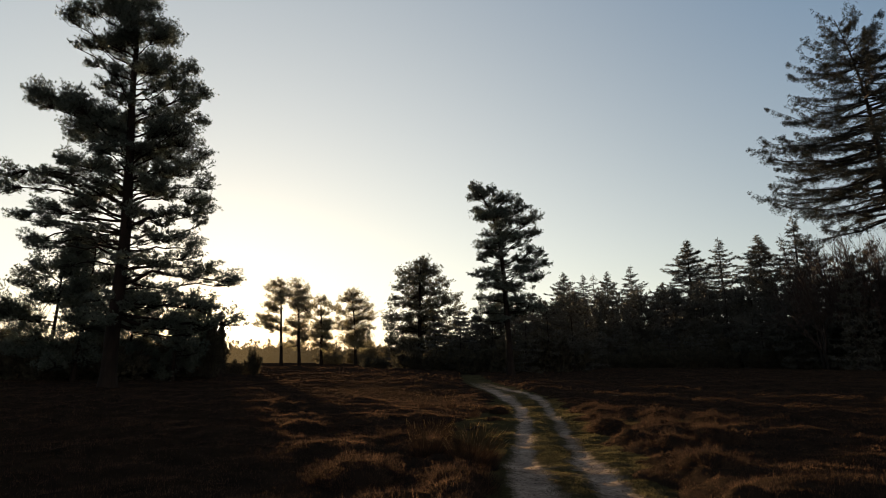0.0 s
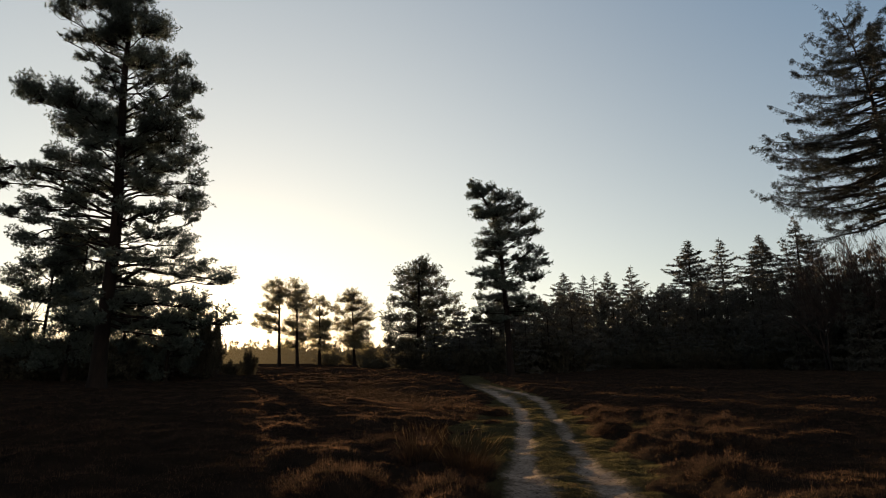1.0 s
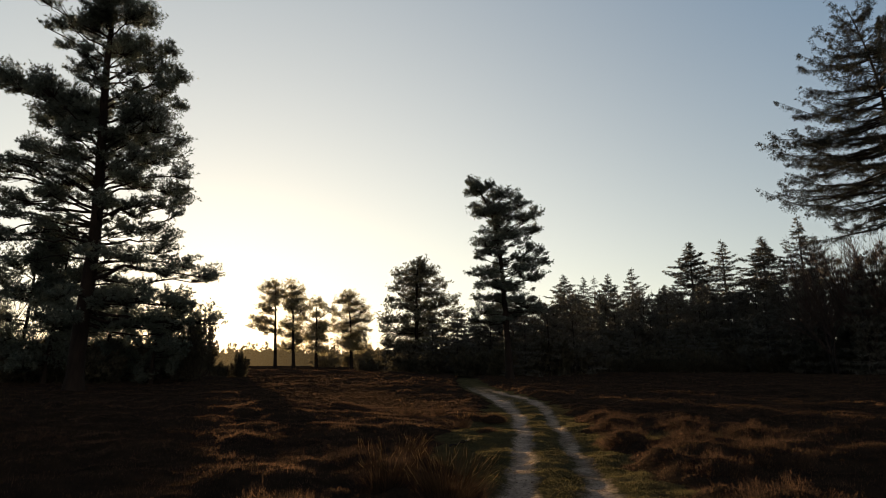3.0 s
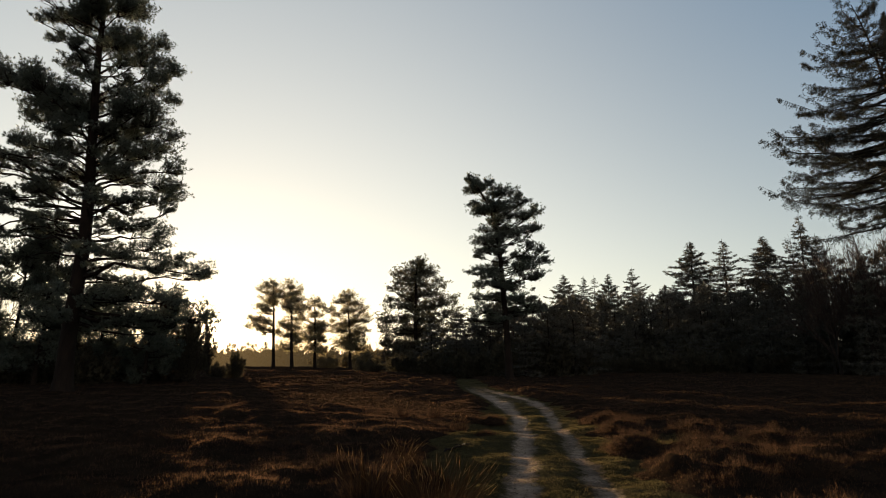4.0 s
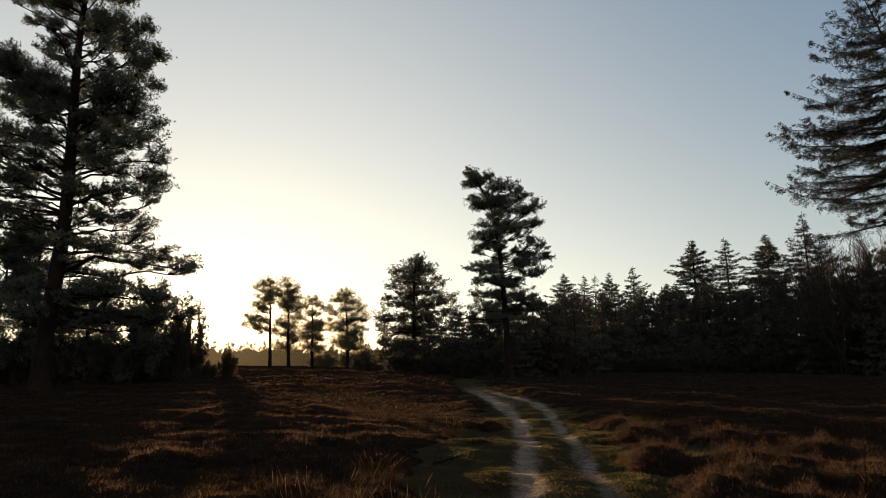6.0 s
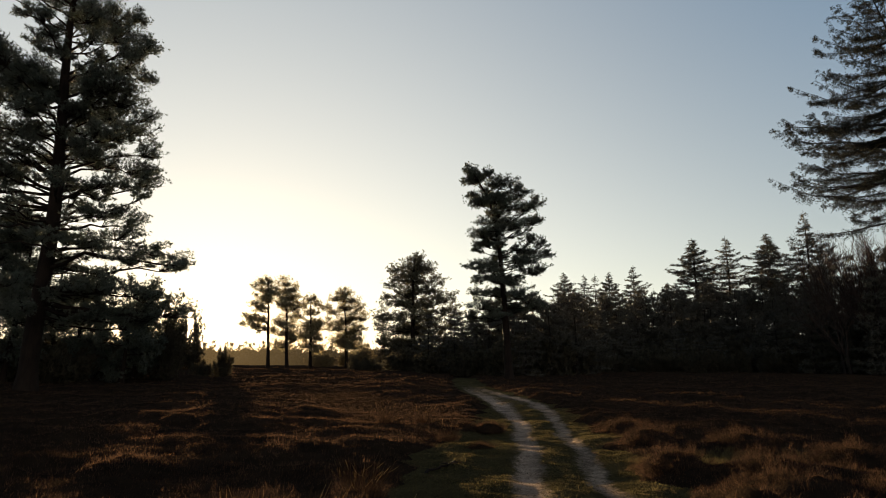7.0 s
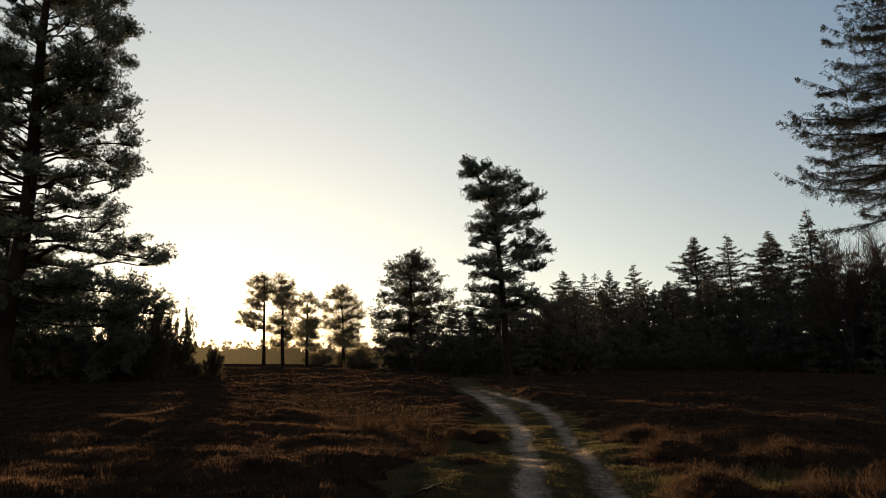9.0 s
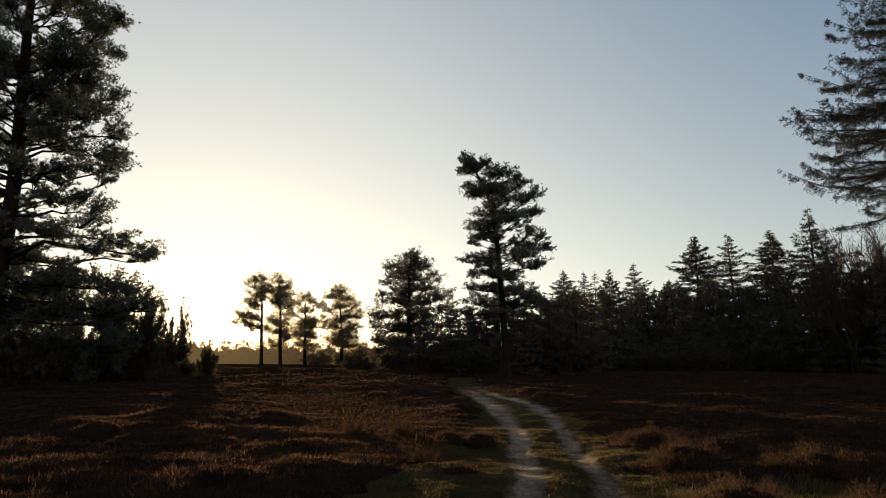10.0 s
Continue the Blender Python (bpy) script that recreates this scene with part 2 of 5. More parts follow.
TURF = foliage("short_turf", (0.032, 0.0265, 0.012), (0.090, 0.070, 0.030), 0.35, 0.9, 0.0)
BARK_PINE = bark("pine_bark", (0.007, 0.005, 0.004), (0.025, 0.017, 0.012))
BARK_GREY = bark("grey_bark", (0.010, 0.008, 0.007), (0.034, 0.026, 0.021))
TWIGS = bark("bare_twigs", (0.020, 0.014, 0.012), (0.060, 0.040, 0.030))
HEATH_SOIL = soil("heath_soil", [(0.3, (0.010, 0.007, 0.005)), (0.7, (0.028, 0.017, 0.010))], 1.6, 22.0, 0.05)
SAND_TRACK = track_material()
MIST_GLOW_WOODS = far_woods_material()


# ---- mesh tools ----
def rng_for(seed):
    return np.random.default_rng(seed)


def unit(v):
    return v / np.maximum(np.linalg.norm(v, axis=-1, keepdims=True), 1e-9)


class Soup:
    """Triangles gathered into one mesh."""

    def __init__(self):
        self.v, self.f, self.n = [], [], 0

    def add(self, v, f):
        self.v.append(np.asarray(v, float))
        self.f.append(np.asarray(f, int) + self.n)
        self.n += len(v)

    def tube(self, pts, radii, sides=6):
        pts = np.asarray(pts, float)
        d = unit(np.gradient(pts, axis=0))
        ref = np.where(np.abs(d[:, 2:3]) > 0.9, np.array([[1.0, 0, 0]]), np.array([[0, 0, 1.0]]))
        a = unit(np.cross(d, ref))
        b = np.cross(d, a)
        ang = np.arange(sides) * 2 * math.pi / sides
        r = np.asarray(radii, float)[:, None, None]
        ring = pts[:, None] + r * (np.cos(ang)[None, :, None] * a[:, None] + np.sin(ang)[None, :, None] * b[:, None])
        n = len(pts)
        i, j = np.meshgrid(np.arange(n - 1), np.arange(sides), indexing="ij")
        k = (j + 1) % sides
        q0, q1, q2, q3 = i * sides + j, i * sides + k, (i + 1) * sides + k, (i + 1) * sides + j
        f = np.concatenate([np.stack([q0, q1, q2], -1).reshape(-1, 3), np.stack([q0, q2, q3], -1).reshape(-1, 3)])
        self.add(ring.reshape(-1, 3), f)

    def tubes(self, a, b, ra, rb):
        """Many straight thin three-sided twigs from a to b."""
        d = unit(b - a)
        ref = np.where(np.abs(d[:, 2:3]) > 0.9, np.array([[1.0, 0, 0]]), np.array([[0, 0, 1.0]]))
        s = unit(np.cross(d, ref))
        u = np.cross(d, s)
        ring = []
        for base, rad in ((a, ra), (b, rb)):
            for k in range(3):
                ang = k * 2 * math.pi / 3
                ring.append(base + rad * (math.cos(ang) * s + math.sin(ang) * u))
        v = np.stack(ring, 1).reshape(-1, 3)
        f = np.array([(0, 1, 4), (0, 4, 3), (1, 2, 5), (1, 5, 4), (2, 0, 3), (2, 3, 5)])
        f = (np.arange(len(a))[:, None, None] * 6 + f[None]).reshape(-1, 3)
        self.add(v, f)

    def blades(self, c, d, length, width, rng):
        """Thin pointed blades at c along d."""
        n = len(c)
        side = unit(np.cross(d, rng.normal(size=(n, 3))))
        w = np.broadcast_to(np.asarray(width, float), (n,))[:, None] * 0.5
        ln = np.broadcast_to(np.asarray(length, float), (n,))[:, None]
        v = np.stack([c - side * w, c + side * w, c + d * ln], 1).reshape(-1, 3)
        self.add(v, np.arange(n * 3).reshape(-1, 3))

    def mesh(self, name, mat, smooth=False):
        v = np.concatenate(self.v) if self.v else np.zeros((0, 3))
        f = np.concatenate(self.f) if self.f else np.zeros((0, 3), int)
        me = bpy.data.meshes.new(name)
        me.vertices.add(len(v))
        me.vertices.foreach_set("co", v.astype(np.float32).ravel())
        me.loops.add(f.size)
        me.loops.foreach_set("vertex_index", f.astype(np.int32).ravel())
        me.polygons.add(len(f))
        me.polygons.foreach_set("loop_start", (np.arange(len(f)) * 3).astype(np.int32))
        me.polygons.foreach_set("use_smooth", np.full(len(f), smooth))
        me.update(calc_edges=True)
        me.materials.append(mat)
        return me


def part(name, soup, mat, parent, label="", smooth=False, kind=""):
    ob = new(name, soup.mesh(name, mat, smooth))
    ob.parent = parent
    return tagged(ob, label, kind=kind)


def thing(name, place, label, category, group="", turn=0.0, kind=""):
    ob = new(name)
    ob.matrix_world = pose(*place, 0, 0, turn)
    return tagged(ob, label, category, group, kind)


# ---- the lie of the land ----
def ground_z(x, y):
    """The ground without its heather: level near the track, then rising gently."""
    y = np.asarray(y, float)
    x = np.asarray(x, float)
    z = np.interp(y, [-60, 30, 45, 61, 100, 140, 200, 400, 3000], [0, 0, 0.18, 0.45, 0.9, 1.3, 2.2, 3, 3])
    z = z - 0.2 * np.exp(-((x + 22) / 14) ** 2 - ((y - 38) / 16) ** 2)
    # a low heathery bank in front of the far pines
    return z + 0.55 * np.exp(-((x + 27) / 20) ** 2 - ((y - 84) / 9) ** 2)


TRACK_Y = [-12, 0, 5, 8.5, 10.6, 12, 14, 17, 20, 23, 26, 30, 34, 38, 42, 46, 53, 60, 70]
TRACK_C = [-0.2, 0.95, 1.45, 1.83, 1.99, 2.14, 2.42, 2.92, 3.22, 3.58, 3.86, 4.15, 4.16, 3.85, 3.4, 3.1, 2.95, 3.1, 3.3]
TRACK_L = [-1.9, -0.7, 0.3, 0.8, 0.7, 0.4, 0.1, 0.2, 0.95, 1.6, 2.0, 2.5, 2.6, 2.3, 1.9, 1.65, 1.7, 1.9, 2.1]
TRACK_R = [1.6, 2.5, 2.85, 3.25, 3.35, 3.55, 3.95, 4.25, 4.6, 5.0, 5.4, 5.7, 5.65, 5.35, 4.9, 4.55, 4.3, 4.4, 4.6]
# half the distance between the two ruts: they part in the bend
TRACK_HALF = [0.55, 0.56, 0.56, 0.57, 0.57, 0.54, 0.51, 0.52, 0.51, 0.53, 0.68, 0.80, 0.90, 0.78, 0.60, 0.5, 0.5, 0.5, 0.5]


def soft_interp(y, table):
    """A smoothed reading of a table along the track."""
    y = np.asarray(y, float)
    return sum(np.interp(y + o, TRACK_Y, table) for o in (-1.5, -0.75, 0, 0.75, 1.5)) / 5


def verge(x, y):
    """How far outside the track's verges a place lies, in metres (inside: negative)."""
    wob = 0.18 * np.sin(y * 2.1 + 0.7) + 0.12 * np.sin(y * 5.3 + x)
    return np.maximum(soft_interp(y, TRACK_L) - x, x - soft_interp(y, TRACK_R)) + wob


def waves(x, y, seed, scale, octaves=3):
    """Cheap smooth noise, about -1 to 1."""
    r = rng_for(seed)
    out = np.zeros(np.broadcast(x, y).shape)
    amp = 1.0
    for _ in range(octaves):
        for _ in range(4):
            a = r.uniform(0, 2 * math.pi)
            k = 2 * math.pi / scale * r.uniform(0.7, 1.4)
            out = out + amp * 0.35 * np.sin(k * (x * math.cos(a) + y * math.sin(a)) + r.uniform(0, 6.28))
        scale, amp = scale * 0.5, amp * 0.55
    return out


def grass_tongue(x, y):
    """1 where a strip of rough grass runs into the heather beside the track."""
    return np.exp(-((y - 16.1 - 0.12 * (x - 5)) / 0.75) ** 4) * np.clip((x - 3.6) / 0.5, 0, 1) * np.clip((7.6 - x) / 0.8, 0, 1)


def cell_random(i, j, k):
    """A fixed random number for each cell of a lattice."""
    v = np.sin(i * 127.1 + j * 311.7 + k * 74.7) * 43758.5453
    return v - np.floor(v)


def bushes(x, y, cell, seed, low, high):
    """Close-set bushes with flat tops and steep sides, one to a cell."""
    x = x + 0.10 * waves(x, y, seed, 0.55, 2)
    y = y + 0.10 * waves(x, y, seed + 1, 0.55, 2)
    ci, cj = np.floor(x / cell), np.floor(y / cell)
    out = np.zeros(np.broadcast(x, y).shape)
    for di in (-1, 0, 1):
        for dj in (-1, 0, 1):
            i, j = ci + di, cj + dj
            px, py = (i + cell_random(i, j, seed)) * cell, (j + cell_random(i, j, seed + 3)) * cell
            r = cell * (0.5 + 0.4 * cell_random(i, j, seed + 5))
            h = low + (high - low) * cell_random(i, j, seed + 7)
            d2 = ((x - px) ** 2 + (y - py) ** 2) / (r * r)
            out = np.maximum(out, h * np.clip(1 - d2 ** 1.4, 0, 1) ** 0.8)
    return out


def heath_h(x, y):
    """The height of the heather over the ground: bushes large and small, with low lanes between."""
    thick = np.clip(0.72 + 0.5 * waves(x, y, 8, 7.0, 2), 0.12, 1.15)
    h = np.maximum(bushes(x, y, 1.05, 11, 0.10, 0.44) * thick, bushes(x, y, 0.5, 17, 0.04, 0.25) * np.minimum(thick + 0.2, 1.0))
    h = 0.03 + h + 0.035 * waves(x, y, 6, 0.35, 2) * np.clip(h / 0.15, 0, 1)
    edge = np.clip((verge(x, y) - 0.05) / 0.5, 0, 1)
    # heather kept lower ahead of the bend, opening the sun's line to the track
    across = (x - 2.5) + 0.385 * (y - 20)
    sun_lane = np.exp(-((across + 0.7) / 2.9) ** 4) * np.clip((y - 16) / 3, 0, 1) * np.clip((46 - y) / 6, 0, 1)
    return np.maximum(h, 0.01) * edge * edge * (3 - 2 * edge) * (1 - 0.85 * sun_lane) * (1 - 0.85 * grass_tongue(x, y))


def grid(xs, ys, z_of, name, mat, smooth=True):
    x, y = np.meshgrid(xs, ys, indexing="ij")
    v = np.stack([x, y, z_of(x, y)], -1).reshape(-1, 3)
    n, m = len(xs), len(ys)
    i, j = np.meshgrid(np.arange(n - 1), np.arange(m - 1), indexing="ij")
    a = i * m + j
    s = Soup()
    s.add(v, np.concatenate([np.stack([a, a + m, a + m + 1], -1).reshape(-1, 3), np.stack([a, a + m + 1, a + 1], -1).reshape(-1, 3)]))
    return new(name, s.mesh(name, mat, smooth))


def spread(near, far, step, growth):
    out, p = [near], near
    while p < far:
        step *= growth
        p += step
        out.append(p)
    return np.array(out)


def finer(near, even, far, step, growth):
    """Even steps as far as the second place, then growing ones."""
    return np.concatenate([np.arange(near, even, step), spread(even, far, step, growth)])


xr = finer(3.0, 15.0, 2600.0, 0.15, 1.045)
ground_x = np.concatenate([6.0 - xr[::-1], xr[1:]])
ground_y = np.concatenate([-spread(-1.0, 1200.0, 0.5, 1.25)[::-1], finer(1.1, 24.0, 3000.0, 0.15, 1.03)])


def ground_height(x, y):
    inside = np.clip((0.0 - verge(x, y)) / 0.25, 0, 1)
    return ground_z(x, y) + heath_h(x, y) * 0.72 - 0.22 * inside


ground = tagged(grid(ground_x, ground_y, ground_height, "ground", HEATH_SOIL),
                "dark brown peaty heath ground with low heather mounds", "ground", kind="structure")


def rut_depth(off, y):
    """Two wheel ruts; off is the distance from the track's middle."""
    half = soft_interp(y, TRACK_HALF)
    wide = np.interp(y, [0, 9, 13, 22, 28, 38], [0.32, 0.31, 0.27, 0.29, 0.40, 0.46])
    return np.exp(-np.abs((off + half) / wide) ** 2.5) + np.exp(-np.abs((off - half) / (0.9 * wide)) ** 2.5)


def track_bumps(x, y):
    """Footworn unevenness and long shallow dips of the track."""
    return 0.018 * waves(x, y, 21, 0.8, 3) + 0.05 * waves(x, y, 22, 4.4, 2)


def build_track():
    ys = np.concatenate([np.arange(-10, 2, 0.4), np.arange(2, 32, 0.12), np.arange(32, 70, 0.5)])
    cols = np.linspace(0, 1, 56)
    left, right, mid = soft_interp(ys, TRACK_L) - 0.45, soft_interp(ys, TRACK_R) + 0.45, soft_interp(ys, TRACK_C)
    x = left[:, None] + (right - left)[:, None] * cols[None]
    y = np.broadcast_to(ys[:, None], x.shape)
    off = x - mid[:, None] + 0.04 * np.sin(y * 1.3) + 0.04 * np.sin(y * 3.1)
    rut = rut_depth(off, y)
    z = ground_z(x, y) - 0.05 - 0.03 * rut + track_bumps(x, y)
    edge = np.minimum(cols, 1 - cols)[None] / 0.05
    z = z - 0.12 * np.clip(1 - edge, 0, 1)
    m, n = x.shape
    i, j = np.meshgrid(np.arange(m - 1), np.arange(n - 1), indexing="ij")
    a = i * n + j
    s = Soup()
    s.add(np.stack([x, y, z], -1).reshape(-1, 3),
          np.concatenate([np.stack([a, a + 1, a + n + 1], -1).reshape(-1, 3), np.stack([a, a + n + 1, a + n], -1).reshape(-1, 3)]))
    me = s.mesh("path", SAND_TRACK, True)
    worn = np.clip(rut * np.where(off > 0, 0.78, 0.97) + np.clip((y - 27) / 12, 0, 0.5) * np.exp(-(off / np.interp(y, [30, 42], [1.25, 0.8])) ** 6) + np.clip((11.5 - y) / 4, 0, 0.28) * (np.abs(off) < 0.95), 0, 1) * np.clip((58 - y) / 25, 0, 1)
    att = me.attributes.new("sand", "FLOAT", "POINT")
    att.data.foreach_set("value", worn.astype(np.float32).ravel())
    return tagged(new("path", me), "sandy two-rut track with mossy turf between its ruts", "path", kind="structure")


build_track()


def track_z(x, y):
    return ground_z(x, y) - 0.05 - 0.03 * rut_depth(x - soft_interp(y, TRACK_C), y) + track_bumps(x, y)


# ---- trees ----
def trunk_line(points, h, lean):
    """A gently wandering stem: heights, with sideways shifts from lean pairs (height, shift)."""
    z = np.linspace(0, h, points)
    hs, xs = zip(*lean)
    x = np.interp(z, hs, xs)
    k = np.array([1, 2, 3, 2, 1]) / 9
    x = np.convolve(np.pad(x, 2, mode="edge"), k, mode="valid")
    return z, x


def curve(a, b, sag, n=7, wob=0.0, rng=None):
    t = np.linspace(0, 1, n)[:, None]
    p = a + (b - a) * t
    p[:, 2] += sag * np.sin(t[:, 0] * math.pi)
    if wob and rng is not None:
        p[1:-1] += rng.normal(size=(n - 2, 3)) * wob
    return p


def needle_cloud(soup, twigs, centre, rx, ry, rz, n_tris, rng, length, width, root, fine=True, gather=1.0):
    """A pad of pine foliage: bent branchlets that fork into short shoots, each ending in puffs of needles."""
    per, m = 9, 14 if fine else 5
    k = int(np.clip(n_tris / per / m, 4, 70))
    u = unit(rng.normal(size=(k, 3))) * rng.uniform(0.05, 1.0, (k, 1)) ** 0.42
    u[:, 2] = np.where(u[:, 2] < 0, u[:, 2] * 0.6, u[:, 2])
    sub = centre + u * np.array([rx, ry, rz]) * 0.92
    way = sub - root
    far = np.linalg.norm(way, axis=1, keepdims=True)
    elbow = root + way * 0.5 + rng.normal(size=(k, 3)) * 0.07 * far - np.array([0, 0, 0.08]) * far
    twigs.tubes(np.repeat(root[None], k, 0), elbow, 0.026, 0.015)
    twigs.tubes(elbow, sub, 0.015, 0.007)
    size = np.clip(0.34 * math.sqrt(rx * rz), 0.24, 0.6) * gather * (1.0 if fine else 1.6)
    t = rng.uniform(0.2, 1.05, (k, m, 1))
    a = (elbow[:, None] + (sub - elbow)[:, None] * t).reshape(-1, 3)
    outward = np.repeat(unit(way * np.array([1, 1, 0.4])), m, 0)
    d = unit(rng.normal(size=(k * m, 3)) * np.array([0.8, 0.8, 0.4]) + outward * 0.5 + np.array([0, 0, 0.45]))
    ln = size * rng.uniform(0.3, 1.0, (k * m, 1))
    each = max(1, int(round(n_tris / (k * m * per))))
    f = np.where(np.arange(each)[None, :, None] == 0, 1.0, rng.uniform(0.3, 0.95, (k * m, each, 1)))
    p = (a[:, None] + (d * ln)[:, None] * f).reshape(-1, 3)
    pp = np.repeat(p, per, 0)
    dd = unit(np.repeat(np.repeat(d, each, 0), per, 0) * 0.55 + rng.normal(size=(len(pp), 3)) * 0.62 + np.array([0, 0, 0.22]))
    soup.blades(pp, dd, rng.uniform(0.65, 1.25, len(pp)) * length, rng.uniform(0.7, 1.2, len(pp)) * width, rng)
    if fine:
        twigs.blades(a, d, ln[:, 0], 0.013, rng)


def pine(name, place, h, trunk_r, lean, boughs, label, group, seed, density=1.0, length=0.17, width=0.05,
         needles=None, deep=0.8, stubs=6, crown_fill=0.7, full=(1.12, 1.35), fine=True, gather=1.0):
    """A Scots pine. boughs: reach, height, half-width and half-height of each pad of foliage as it shows from the heath."""
    rng = rng_for(seed)
    needles = needles or PINE_NEEDLES
    tree = thing(name, place, label, "tree", group)
    z, x = trunk_line(26, h, lean)
    y = 0.25 * np.sin(z * 0.31 + seed)
    pts = np.stack([x, y, z], -1)
    rad = trunk_r * (0.10 + 0.9 * (1 - z / h) ** 0.85) + trunk_r * 0.5 * np.exp(-z / 0.5)
    s = Soup()
    pts[0, 2] = -0.4
    s.tube(pts, rad, 10)
    part("trunk", s, BARK_PINE, tree, smooth=True)

    def stem(zz):
        zz = np.clip(zz, 0, h)
        return np.array([np.interp(zz, z, x), np.interp(zz, z, y), zz])

    boughs = [(dx, dz, rx * full[0], rz * full[1]) for dx, dz, rx, rz in boughs]
    todo = [(dx, dz, rx, rz, rng.uniform(-1, 1) * rx * deep) for dx, dz, rx, rz in boughs]
    for dx, dz, rx, rz in boughs:
        if rng.uniform() < crown_fill:
            s_x = stem(dz)[0]
            off = dx - s_x
            todo.append((s_x + off * rng.uniform(0.05, 0.55), dz + rng.uniform(-0.5, 0.3), rx * 0.8, rz * 0.8,
                         rng.choice([-1, 1, 1]) * (abs(off) * 0.5 + rx * rng.uniform(0.4, 0.9))))
    for dx, dz, rx, rz, dy in todo:
        tip = np.array([dx, dy, dz])
        reach = math.hypot(dx - stem(dz)[0], dy)
        slope = np.interp(dz / h, [0.15, 0.4, 0.8, 1.0], [-0.06, 0.18, 0.65, 0.8])
        a = stem(max(dz - reach * slope, 0.1 * h))
        limb = Soup()
        line = curve(a, tip - np.array([0, 0, rz * 0.3]), 0.11 * reach * rng.uniform(-1, 1.2), 8, 0.02 * reach, rng)
        r0 = np.clip(0.011 * reach + 0.016, 0.024, trunk_r * 0.3)
        limb.tube(line, np.linspace(r0 * 1.25, 0.022, 8), 6)
        leaves = Soup()
        tris = density * 2300 * rx * rz
        # foliage also sits on side shoots along the outer half of the bough
        needle_cloud(leaves, limb, tip, rx, max(0.5, rx * 0.75), rz, tris, rng, length, width, line[-2], fine, gather)
        for spot, least in ((5, 1.4), (3, 3.2)):
            if reach > least and rng.uniform() < 0.8:
                inner = line[spot] + rng.normal(size=3) * 0.35 + np.array([0, 0, 0.25])
                needle_cloud(leaves, limb, inner, rx * 0.6, rx * 0.5, rz * 0.5, tris * 0.25, rng, length, width, line[spot - 1], fine, gather)
        bough = part("bough", limb, BARK_PINE, tree, smooth=True)
        part("foliage", leaves, needles, bough)
    for _ in range(stubs):
        dead = Soup()
        zz = rng.uniform(0.14, 0.5) * h
        a = stem(zz)
        ang = rng.uniform(0, 6.28)
        ln = rng.uniform(0.8, 3.0)
        b = a + np.array([math.cos(ang) * ln, math.sin(ang) * ln, rng.uniform(-0.5, 0.4)])
        dead.tube(curve(a, b, -0.15 * ln, 6, 0.07, rng), np.linspace(0.035, 0.008, 6), 4)
        for _ in range(4):
            q = a + (b - a) * rng.uniform(0.4, 1)
            e = q + rng.normal(size=3) * 0.4
            dead.tubes(q[None], e[None], 0.01, 0.004)
        part("dead_branch", dead, BARK_GREY, tree, "bare dead lower branch")
    return tree


